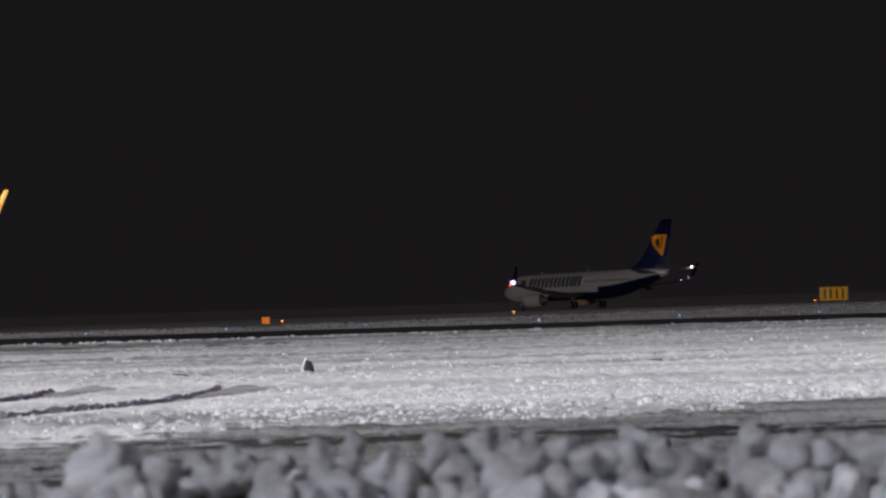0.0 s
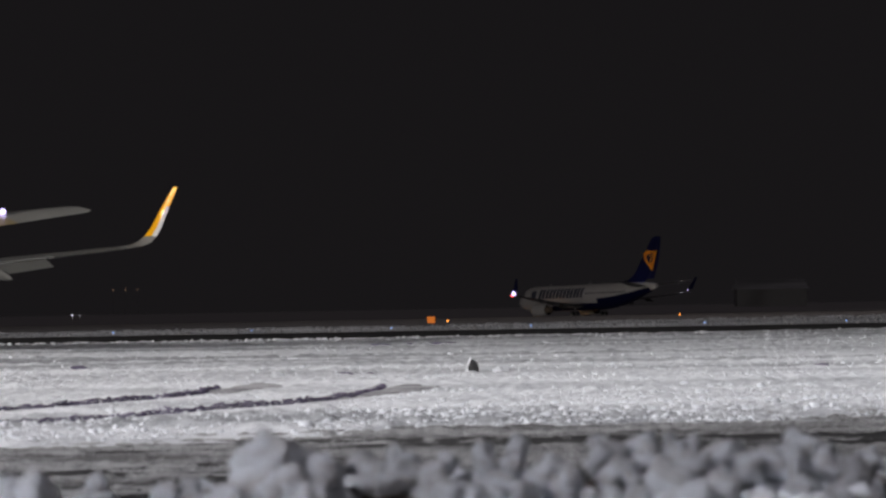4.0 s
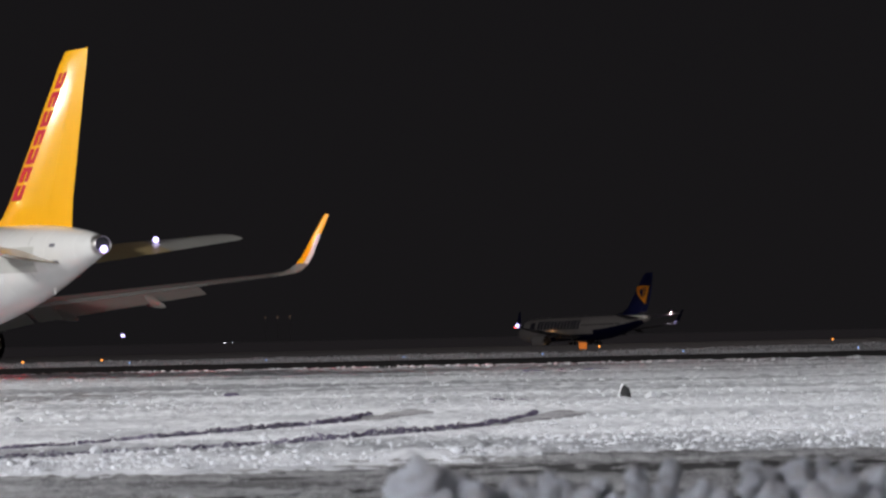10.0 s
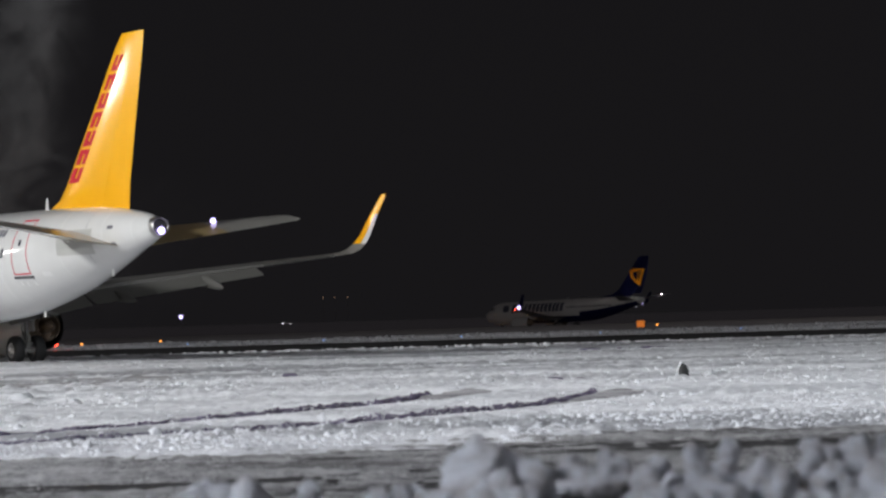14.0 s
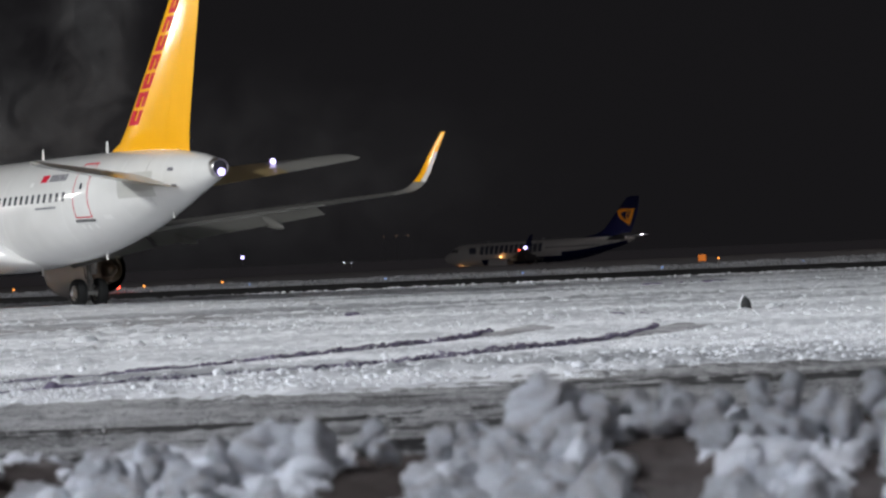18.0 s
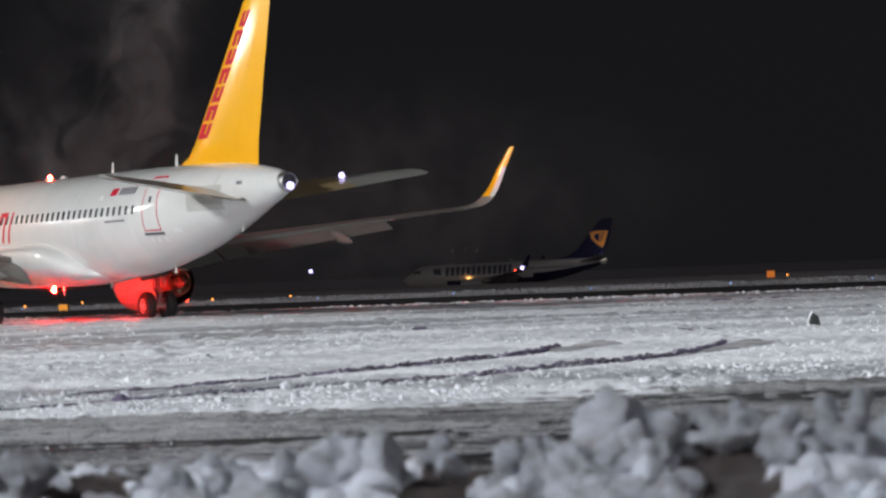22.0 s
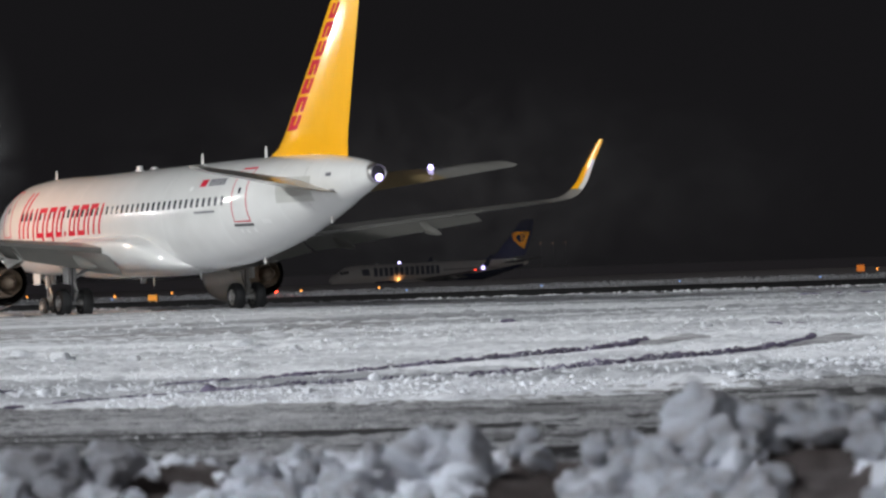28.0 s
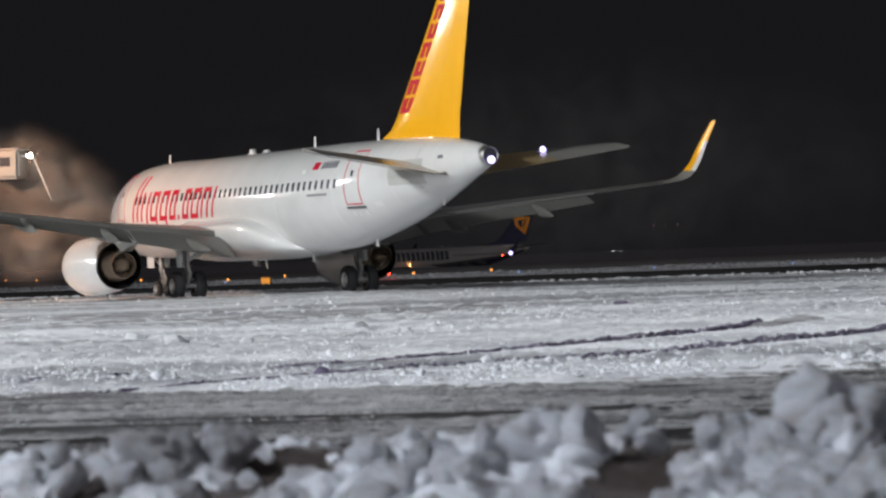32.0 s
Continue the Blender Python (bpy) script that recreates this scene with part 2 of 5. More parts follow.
def rod_bm(a, b, r0, r1=None, seg=14):
    a, b = Vector(a), Vector(b)
    bm = bmesh.new()
    m = Matrix.Translation((a + b) / 2) @ (b - a).to_track_quat("Z", "Y").to_matrix().to_4x4()
    bmesh.ops.create_cone(bm, cap_ends=True, segments=seg, radius1=r0, radius2=r0 if r1 is None else r1, depth=(b - a).length, matrix=m)
    return bm


def lathe(profile, seg=40, axis="x"):
    """Rings (along, radius) round the x axis."""
    v = []
    for x, r in profile:
        for k in range(seg):
            a = 2 * math.pi * k / seg
            v.append((x, r * math.cos(a), r * math.sin(a)))
    return v, grid_faces(len(profile), seg, True)


# ---- noise on arrays ----
def lattice(seed, n=256):
    return np.random.RandomState(seed).rand(n, n)


def value_noise(x, y, seed):
    g = lattice(seed)
    xi, yi = np.floor(x).astype(int), np.floor(y).astype(int)
    fx, fy = x - xi, y - yi
    fx, fy = fx * fx * (3 - 2 * fx), fy * fy * (3 - 2 * fy)
    n = g.shape[0]
    a, b = g[xi % n, yi % n], g[(xi + 1) % n, yi % n]
    c, d = g[xi % n, (yi + 1) % n], g[(xi + 1) % n, (yi + 1) % n]
    return (a * (1 - fx) + b * fx) * (1 - fy) + (c * (1 - fx) + d * fx) * fy


def fractal(x, y, seed, octaves=4, gain=0.5):
    out, amp, tot = 0, 1.0, 0
    for k in range(octaves):
        out = out + amp * value_noise(x * 2 ** k, y * 2 ** k, seed + k)
        tot += amp
        amp *= gain
    return out / tot


def height_sheet(name, xs, ys, z, material):
    X, Y = np.meshgrid(xs, ys)
    v = np.stack([X, Y, z], -1).reshape(-1, 3).astype(np.float32)
    r, c = len(ys), len(xs)
    i = (np.arange(r - 1)[:, None] * c + np.arange(c - 1)[None]).ravel()
    f = np.stack([i, i + 1, i + 1 + c, i + c], -1).astype(np.int32)
    me = bpy.data.meshes.new(name)
    me.vertices.add(len(v))
    me.vertices.foreach_set("co", v.ravel())
    me.loops.add(f.size)
    me.loops.foreach_set("vertex_index", f.ravel())
    me.polygons.add(len(f))
    me.polygons.foreach_set("loop_start", np.arange(0, f.size, 4, dtype=np.int32))
    me.polygons.foreach_set("use_smooth", np.ones(len(f), dtype=bool))
    me.materials.append(material)
    me.update(calc_edges=True)
    return new(name, me)


def ramp_up(v, a, b):
    t = np.clip((v - a) / (b - a), 0, 1)
    return t * t * (3 - 2 * t)


# ---- ground ----
def dip(x, y):
    """The airfield falls away by three metres towards the far taxiway."""
    u = np.clip((0.006 * (22 - x) + 0.004 * (y - 462)) * 0.85, 0, 1)
    return (-0.21 - 4.42 * u + 7.42 * u ** 2 - 6.07 * u ** 3) * ramp_up(y, 330, 430)


def spread(*steps):
    return np.unique(np.concatenate([np.linspace(*q) for q in steps]))


gx = spread((-4500, -600, 12), (-600, 300, 91), (300, 4500, 12))
gy = spread((-4500, 0, 8), (0, 300, 4), (300, 760, 70), (760, 4500, 24))
GX, GY = np.meshgrid(gx, gy)
ground = height_sheet("ground", gx, gy, dip(GX, GY) - 0.25 * ramp_up(GY, 205, 300), M_ASPHALT)
tagged(ground, "wet dark asphalt airfield ground at night", "ground", kind="structure")


def track(points, n=60):
    """A smooth line through a few points of the plan."""
    p = [Vector((*q, 0)) for q in points]
    p = [2 * p[0] - p[1]] + p + [2 * p[-1] - p[-2]]
    out = []
    for i in range(1, len(p) - 2):
        for k in range(n):
            t = k / n
            a, b, c, d = p[i - 1:i + 3]
            out.append(0.5 * (2 * b + (c - a) * t + (2 * a - 5 * b + 4 * c - d) * t * t + (3 * b - a - 3 * c + d) * t ** 3))
    return np.array([(q.x, q.y) for q in out])


# two tyre tracks that come in along the edge and turn away from the viewer
TRACKS = [track([(-22.0, 31.6), (-17.0, 32.4), (-13.1, 33.0), (-11.6, 34.5), (-10.3, 36.1), (-8.95, 37.6), (-7.5, 39.6), (-6.3, 41.8), (-5.1, 44.9), (-4.5, 46.8), (-4.1, 49.2), (-4.0, 51.6), (-4.02, 53.4)]),
          track([(-22.0, 34.2), (-17.5, 35.2), (-14.5, 36.4), (-12.8, 38.1), (-11.5, 39.1), (-10.4, 41.1), (-9.1, 43.6), (-8.0, 46.9), (-7.3, 49.4), (-7.06, 51.8), (-7.12, 53.7), (-7.2, 55.4)])]


def track_distance(px, py):
    """How far each place of the plan lies from the nearer track."""
    out = np.full(px.shape, 9.0)
    for line in TRACKS:
        near = np.nonzero((px > line[:, 0].min() - 3) & (px < line[:, 0].max() + 3) & (py > line[:, 1].min() - 3) & (py < line[:, 1].max() + 3))
        qx, qy = px[near], py[near]
        d = np.full(qx.shape, 9.0)
        for k in range(0, len(line), 3):
            d = np.minimum(d, np.hypot(qx - line[k, 0], qy - line[k, 1]))
        out[near] = np.minimum(out[near], d)
    return out


def slush_mask(X, Y):
    """Where the snow is driven down to grey slush: by the parked aircraft, and towards the dark strip."""
    wob = 10 * (fractal(X / 11, Y / 7, 151, 3) - 0.5)
    a = ramp_up(Y + wob, 60, 70) * (1 - ramp_up(Y + wob, 86, 96)) * (1 - ramp_up(X + wob, -20, -8))
    b = np.maximum(0.7 * ramp_up(Y + wob, 118, 130), 0.42 * ramp_up(Y + wob, 70, 86) * ramp_up(X, -19, -11))
    return np.maximum(a, b)


def rub_mask(X, Y):
    """Beyond the ends of the tracks, wheels have rubbed the snow flat and grey."""
    c = 0 * X
    wob = fractal(X / 0.5, Y / 1.6, 171, 3) - 0.5
    # each patch: y of its ends, its near edge and its far edge as lines over y
    for y0, y1, a, b in ((45.8, 55.3, (-4.45, -4.15, -4.0), (-4.3, -2.78, -3.6)), (49.0, 58.2, (-7.0, -7.1, -7.0), (-6.85, -5.85, -6.55))):
        u = np.clip((Y - y0) / (y1 - y0), 0, 1)
        lo, hi = np.interp(u, (0, 0.5, 1), a), np.interp(u, (0, 0.7, 1), b)
        inside = np.minimum(X - lo, hi - X) + 0.5 * wob
        ends = np.minimum(Y - y0, y1 - Y) / 1.2 + 0.8 * wob
        c = np.maximum(c, ramp_up(np.minimum(inside / 0.35, ends), 0.0, 0.6))
    return c


def edge_shift(X):
    """The near edge of the snow comes closer towards the left."""
    return np.interp(X, (-14, -8, -5, -3.4, -1, 2, 4.5), (5.2, 5.2, 4.0, 3.1, 1.7, 1.0, -1.2))


def packed(X, Y):
    """Snow beside the tracks is pressed flat."""
    return np.exp(-(track_distance(X, Y) / 1.1) ** 2)


def snow_height(X, Y):
    flat = 1 - 0.9 * packed(X, Y)
    near = edge_shift(X)
    h = 0.045 * fractal(X / 9, Y / 4, 3, 3) + 0.018 + 0.03 * fractal(X / 1.5, Y / 1.0, 11, 3) * (0.35 + 0.65 * flat) + 0.028 * fractal(X / 0.16, Y / 0.4, 17, 2) * (0.4 + 0.6 * flat)
    lump = fractal(X / 0.33, Y / 0.33, 21, 3)
    h = h + 0.20 * np.maximum(lump - 0.50, 0) * (0.3 + 1.4 * fractal(X / 6, Y / 4, 31, 2)) * flat
    # clods thrown along the near edge
    h += np.exp(-((Y + near - 41) / 3.0) ** 2) * 0.20 * np.maximum(fractal(X / 0.3, Y / 0.4, 41, 3) - 0.45, 0) * flat
    edge = ramp_up(Y + 3 * (fractal(X / 9, Y / 5, 51, 3) - 0.5) + 2.4 * (fractal(X / 0.8, Y / 0.8, 57, 3) - 0.5) + near, 36.3, 40.7) * (1 - ramp_up(Y + 3 * (fractal(X / 20, Y / 9, 61, 3) - 0.5), 136, 142))
    rub = rub_mask(X, Y)
    h = h * (1 - rub) + 0.055 * rub
    return (h + 0.02) * edge - 0.05 * (1 - edge) - 0.075 * slush_mask(X, Y)


def snow_field():
    xs = np.concatenate([np.arange(-68, -21, 0.2), np.arange(-21, 9, 0.064), np.arange(9, 36, 0.2)])
    ys = [28.5]
    while ys[-1] < 144:
        ys.append(ys[-1] + 0.0030 * ys[-1])
    ys = np.array(ys)
    X, Y = np.meshgrid(xs, ys)
    return xs, ys, X, Y, snow_height(X, Y)


xs, ys, X, Y, h = snow_field()
h -= 0.05 * np.exp(-((track_distance(X, Y) + 0.1 * (fractal(X / 0.35, Y / 0.35, 131, 2) - 0.5)) / 0.13) ** 4)
snow = height_sheet("snow_field", xs, ys, h, M_SNOW)
tagged(snow, "lumpy trampled snow cover on the airfield with tyre tracks", "snow", kind="structure")


# wheel ruts along the strip, swept down to the wet asphalt: line of the plan (x, y) and half width
RUTS = (((-16, -8.7, -6.7, -5.6, -4.2, -1, 4, 9), (28.9, 30.5, 30.9, 31.7, 32.3, 33.2, 34.2, 34.8), 0.26),
        ((-16, -8.2, -7.2, -6.5, -5.8, -5.0, -0.6, 4, 9), (26.0, 26.7, 26.8, 27.3, 27.9, 28.6, 30.6, 32.6, 34.0), 0.55),
        ((-16, -7.1, -6.2, -5.4, -4.6, -3.1, 0, 6), (22.4, 23.1, 23.1, 23.7, 24.3, 24.8, 25.8, 27.8), 0.42),
        ((-16, -9, -6, -3, 0, 6), (24.6, 24.9, 25.4, 26.6, 28.2, 30.4), 0.16),
        ((-16, -9, -5, -1, 3, 8), (20.9, 21.2, 22.1, 23.0, 24.0, 25.2), 0.35))


def rut_depth(X, Y):
    worn = 0 * X
    wob = 0.7 * (fractal(X / 3.0, Y / 0.9, 311, 3) - 0.5)
    for px, py, half in RUTS:
        worn = np.maximum(worn, np.exp(-((Y + wob - np.interp(X, px, py)) / half) ** 2))
    return worn * (0.45 + 0.9 * fractal(X / 2.2, Y / 0.35, 321, 3))


def slush_field():
    xs = np.arange(-15, 9, 0.042)
    ys = np.arange(19, 40, 0.075)
    X, Y = np.meshgrid(xs, ys)
    bands = fractal(X / 16, Y / 0.9, 71, 4, 0.6)
    h = 0.19 * (bands - 0.5) + 0.04 * fractal(X / 0.5, Y / 0.25, 81, 2) + 0.065 * fractal(X / 0.085, Y / 0.15, 87, 2) - 0.028
    h -= 0.05 * (1 - ramp_up(Y, 19, 20)) + 0.075 * rut_depth(X, Y)
    return height_sheet("slush", xs, ys, h, M_SLUSH)


def slush_beyond():
    xs, ys = np.concatenate([np.arange(-68, -9, 0.4), np.arange(-9, 0, 0.15), np.arange(0, 36, 0.4)]), 44 * (141 / 44) ** np.linspace(0, 1, 260)
    X, Y = np.meshgrid(xs, ys)
    h = -0.03 + 0.055 * ramp_up(slush_mask(X, Y), 0.15, 0.6) + 0.125 * rub_mask(X, Y) + 0.03 * fractal(X / 0.8, Y / 0.5, 161, 3)
    return height_sheet("slush_patches", xs, ys, h, M_RUB)


tagged(slush_beyond(), "grey trampled slush patches in the snow field", "slush", kind="structure")
tagged(slush_field(), "grey streaks of slush on the wet near taxiway", "slush", kind="structure")
# a long low bank pushed up beyond the cleared strip
def far_bank(name, y0, y1, top, seed, x0=-190, x1=70):
    xs = np.arange(x0, x1, 0.45)
    ys = np.linspace(y0, y1, 26)
    X, Y = np.meshgrid(xs, ys)
    u = (Y - y0) / (y1 - y0)
    h = top * np.interp(X, (-60, -12, 12, 40), (0.6, 0.68, 1.15, 1.3)) * np.sin(np.pi * u) ** 0.7 * (0.45 + 0.9 * fractal(X / 1.6, Y / 3, seed, 4, 0.6)) - 0.03
    ob = height_sheet(name, xs, ys, h, M_SNOW)
    return tagged(ob, "long low ploughed snow bank beside the dark strip", "snow bank", kind="structure")


far_bank("snow_bank_far", 186, 200, 0.42, 91)
far_bank("snow_bank_near", 139, 144, 0.14, 95)


PEBBLE = [(0, 0, 1)] + [(0.894 * math.cos(radians(72 * k)), 0.894 * math.sin(radians(72 * k)), 0.3) for k in range(5)] + [(0.8 * math.cos(radians(72 * k + 36)), 0.8 * math.sin(radians(72 * k + 36)), -0.5) for k in range(5)]
PEBBLE_FACES = [(0, 1 + k, 1 + (k + 1) % 5) for k in range(5)] + [(1 + k, 6 + k, 1 + (k + 1) % 5) for k in range(5)] + [(1 + (k + 1) % 5, 6 + k, 6 + (k + 1) % 5) for k in range(5)]


def scatter(name, x, y, z, r, material, label, seed):
    """Thousands of small rough lumps, joined."""
    g = np.random.RandomState(seed)
    n = len(x)
    base = np.array(PEBBLE)[None] * (0.7 + 0.6 * g.rand(n, 11, 1))
    a = g.rand(n) * 6.283
    c, s_ = np.cos(a)[:, None], np.sin(a)[:, None]
    sx_, sy_, sz_ = (0.7 + 0.9 * g.rand(n, 1)), (0.7 + 0.6 * g.rand(n, 1)), (0.45 + 0.6 * g.rand(n, 1))
    vx, vy, vz = base[..., 0] * sx_, base[..., 1] * sy_, base[..., 2] * sz_
    v = np.stack([x[:, None] + r[:, None] * (vx * c - vy * s_), y[:, None] + r[:, None] * (vx * s_ + vy * c), z[:, None] + r[:, None] * vz], -1).reshape(-1, 3)
    f = (np.array(PEBBLE_FACES)[None] + 11 * np.arange(n)[:, None, None]).reshape(-1, 3)
    me = bpy.data.meshes.new(name)
    me.vertices.add(len(v))
    me.vertices.foreach_set("co", v.astype(np.float32).ravel())
    me.loops.add(f.size)
    me.loops.foreach_set("vertex_index", f.astype(np.int32).ravel())
    me.polygons.add(len(f))
    me.polygons.foreach_set("loop_start", np.arange(0, f.size, 3, dtype=np.int32))
    me.polygons.foreach_set("use_smooth", np.ones(len(f), dtype=bool))
    me.materials.append(material)
    me.update(calc_edges=True)
    return tagged(new(name, me), label, "snow lumps", kind="stuff")


g = np.random.RandomState(77)
# lumps over the whole field, thicker in patches and along the near edge
n = 84000
y = 37.5 + 100 * g.rand(n) ** 1.7
x = -0.12 * y + (g.rand(n) - 0.5) * (12 + 0.62 * y)
y = y - edge_shift(x) * (1 - ramp_up(y, 42, 60))
keep = (fractal(x / 5, y / 3, 201, 3) + 0.25 * np.exp(-((y - 42) / 5) ** 2) > 0.42 + 0.25 * g.rand(n)) & (track_distance(x, y) > 0.55 + 0.5 * g.rand(n)) & (rub_mask(x, y) < 0.4) & (snow_height(x, y) > 0.02)
x, y = x[keep], y[keep]
r = 0.0115 * np.exp(0.55 * g.randn(len(x))) * (0.66 + 0.0062 * y)
scatter("snow_lumps", x, y, snow_height(x, y) + 0.25 * r, np.minimum(r, 0.09), M_LUMP, "small scattered lumps of snow on the snow field", 5)
# a belt of larger lumps along the near edge
n = 11000
x = g.uniform(-17, 8, n)
y = 37.2 - edge_shift(x) + 7 * g.rand(n) ** 1.3
keep = (fractal(x / 2, y / 1.2, 221, 3) > 0.40 + 0.2 * g.rand(n)) & (track_distance(x, y) > 0.75) & (snow_height(x, y) > 0.035)
x, y = x[keep], y[keep]
r = 0.0165 * np.exp(0.55 * g.randn(len(x)))
scatter("edge_lumps", x, y, snow_height(x, y) + 0.3 * r, np.minimum(r, 0.12), M_LUMP, "larger lumps of snow along the edge of the field", 15)
# slush ridged up along both tyre tracks, broken here and there, thin towards the left
def along_tracks(step, reach, rows):
    lx, ly, lh = [], [], []
    for line in TRACKS:
        seg = np.hypot(*np.diff(line, axis=0).T)
        run = np.concatenate([[0], np.cumsum(seg)])
        for d in np.arange(0, run[-1], step):
            px, py = np.interp(d, run, line[:, 0]), np.interp(d, run, line[:, 1])
            for m in range(rows):
                lx.append(px + g.uniform(-reach, reach))
                ly.append(py + g.uniform(-reach, reach))
                lh.append(d)
    return np.array(lx), np.array(ly), np.array(lh)


lx, ly, ld = along_tracks(0.026, 0.045, 8)
tall = 0.62 + 0.45 * ramp_up(lx, -11.5, -6.5) - 0.35 * np.maximum(fractal(lx / 0.9, ly / 0.9, 261, 2) - 0.52, 0) * 4 * (1 - ramp_up(lx, -7.5, -5.5))
keep = (tall > 0.1) & (g.rand(len(lx)) < 0.3 + 0.8 * fractal(lx / 0.22, ly / 0.22, 271, 2))
lx, ly, tall = lx[keep], ly[keep], tall[keep]
tooth = 0.5 + 0.9 * np.maximum(fractal(lx / 0.16, ly / 0.16, 281, 2) - 0.25, 0)
scatter("track_slush", lx, ly, snow_height(lx, ly) - 0.02 + 0.105 * tall * tooth * g.rand(len(lx)), 0.012 + 0.012 * g.rand(len(lx)) ** 2, M_DARKSLUSH, "dark frozen slush ridged up in the tyre tracks", 6)
lx, ly, ld = along_tracks(0.06, 0.75, 3)
keep = track_distance(lx, ly) > 0.2
lx, ly = lx[keep], ly[keep]
scatter("track_crumbs", lx, ly, snow_height(lx, ly) + 0.002, 0.008 + 0.02 * g.rand(len(lx)) ** 2, M_LUMP, "crumbs of snow pushed up along tyre tracks", 16)
# grit on the slushy strip and lumps on the far banks
n = 90000
x, y = g.uniform(-15, 8, n), 20.5 + 20 * g.rand(n) ** 0.8
keep = (fractal(x / 16, y / 0.9, 71, 4, 0.6) > 0.41 + 0.17 * g.rand(n)) & (rut_depth(x, y) < 0.25)
x, y = x[keep], y[keep]
scatter("slush_grit", x, y, 0 * x + 0.012, 0.007 + 0.017 * g.rand(len(x)) ** 2, M_GRIT, "small grey lumps of slush on wet taxiway", 7)
n = 11000
x, y = g.uniform(-140, 60, n), 186.2 + 10 * g.rand(n) ** 1.3
scatter("bank_lumps", x, y, 0.42 * np.interp(x, (-60, -12, 12, 40), (0.6, 0.68, 1.15, 1.3)) * np.sin(np.pi * np.clip((y - 186) / 14, 0, 1)) ** 0.7 * (0.45 + 0.9 * fractal(x / 1.6, y / 3, 91, 4, 0.6)), 0.025 + 0.085 * g.rand(n) ** 2, M_RUB, "lumps of snow along the far ploughed bank", 8)
n = 2600
x, y = g.uniform(-100, 40, n), g.uniform(139.5, 143, n)
scatter("bank_lumps", x, y, 0 * x + 0.06, 0.03 + 0.08 * g.rand(n) ** 2, M_SNOW, "lumps of snow along the edge of the dark strip", 9)
py = spread((215, 330, 4), (330, 445, 20))
PX, PY = np.meshgrid(gx, py)
tagged(height_sheet("snow_plain_far", gx, py, dip(PX, PY) + 0.03, M_GREYERSNOW), "flat snow-covered field beyond the ploughed bank", "snow", kind="structure")
# the whiter sheet takes the place of haze along the horizon
py = spread((445, 760, 45), (760, 1200, 12), (1200, 4400, 12))
PX, PY = np.meshgrid(gx, py)
tagged(height_sheet("snow_plain_horizon", gx, py, dip(PX, PY) + 0.03, M_HAZESNOW), "flat snow field reaching the horizon, whitened to stand in for haze", "snow", kind="structure")


# ---- aircraft ----
def smooth_stations(rows, n):
    """Resample station rows with a Catmull-Rom curve in the row's first number."""
    a = np.array(rows, float)
    x = a[:, 0]
    xs = np.interp(np.linspace(0, 1, n), np.linspace(0, 1, len(x)), x)
    m = np.gradient(a[:, 1:], x, axis=0)
    out = []
    for q in xs:
        i = min(max(np.searchsorted(x, q) - 1, 0), len(x) - 2)
        d = x[i + 1] - x[i]
        t = (q - x[i]) / d
        p = (2 * t ** 3 - 3 * t ** 2 + 1) * a[i, 1:] + (t ** 3 - 2 * t ** 2 + t) * d * m[i] + (-2 * t ** 3 + 3 * t ** 2) * a[i + 1, 1:] + (t ** 3 - t ** 2) * d * m[i + 1]
        out.append([q, *p])
    return np.array(out)


class Body:
    """A fuselage: stations from the nose (aft, top, bottom, half width). Its local x points to the nose, y to port."""

    def __init__(self, rows, origin):
        self.st, self.origin = smooth_stations(rows, 120), origin

    def at(self, s):
        return [np.interp(s, self.st[:, 0], self.st[:, k]) for k in (1, 2, 3)]

    def side(self, s, z, lift=0.0):
        """Port side point of the skin at station s and height z."""
        top, bot, w = self.at(s)
        c, r = (top + bot) / 2, (top - bot) / 2
        u = max(-0.999, min(0.999, (z - c) / r))
        k = math.sqrt(1 - u * u)
        nrm = Vector((0, k / w, u / r)).normalized()
        return Vector((self.origin - s, w * k, z)) + nrm * lift

    def skin(self, name, material, parent, lower=None, s0=None, s1=None, lift=0.0, a0=0.0, a1=360.0, seg=56):
        rows = [q for q in self.st if (s0 is None or q[0] >= s0) and (s1 is None or q[0] <= s1)]
        v = []
        for s, top, bot, w in rows:
            for k in range(seg):
                a = radians(a0 + (a1 - a0) * (k / seg if a1 - a0 == 360 else k / (seg - 1)))
                v.append((self.origin - s, (w + lift) * math.sin(a), (top + bot) / 2 + ((top - bot) / 2 + lift) * math.cos(a)))
        f = grid_faces(len(rows), seg, a1 - a0 == 360)
        if a1 - a0 == 360:
            f += [tuple(range(seg))[::-1], tuple((len(rows) - 1) * seg + k for k in range(seg))]
        return solid(name, v, f, material, parent)

    def patch(self, name, s0, s1, z0, z1, material, parent, lean=0.0, lift=0.012, n=3, m=6, label="", port=True):
        """A thin panel on the skin, leaning aft with height by lean."""
        v = []
        for k in range(2):
            for i in range(n):
                for j in range(m):
                    z = z0 + (z1 - z0) * j / (m - 1)
                    p = self.side(s0 + (s1 - s0) * i / (n - 1) + lean * (z - z0), z, lift if k else -0.01)
                    v.append(p if port else Vector((p.x, -p.y, p.z)))
        q = n * m
        f = [tuple(a + q for a in c) for c in grid_faces(n, m)]
        rim = [j for j in range(m)] + [i * m + m - 1 for i in range(1, n)] + [(n - 1) * m + j for j in range(m - 2, -1, -1)] + [i * m for i in range(n - 2, 0, -1)]
        f += [(rim[i], rim[(i + 1) % len(rim)], rim[(i + 1) % len(rim)] + q, rim[i] + q) for i in range(len(rim))]
        return solid(name, v, f, material, parent, label, smooth=False)


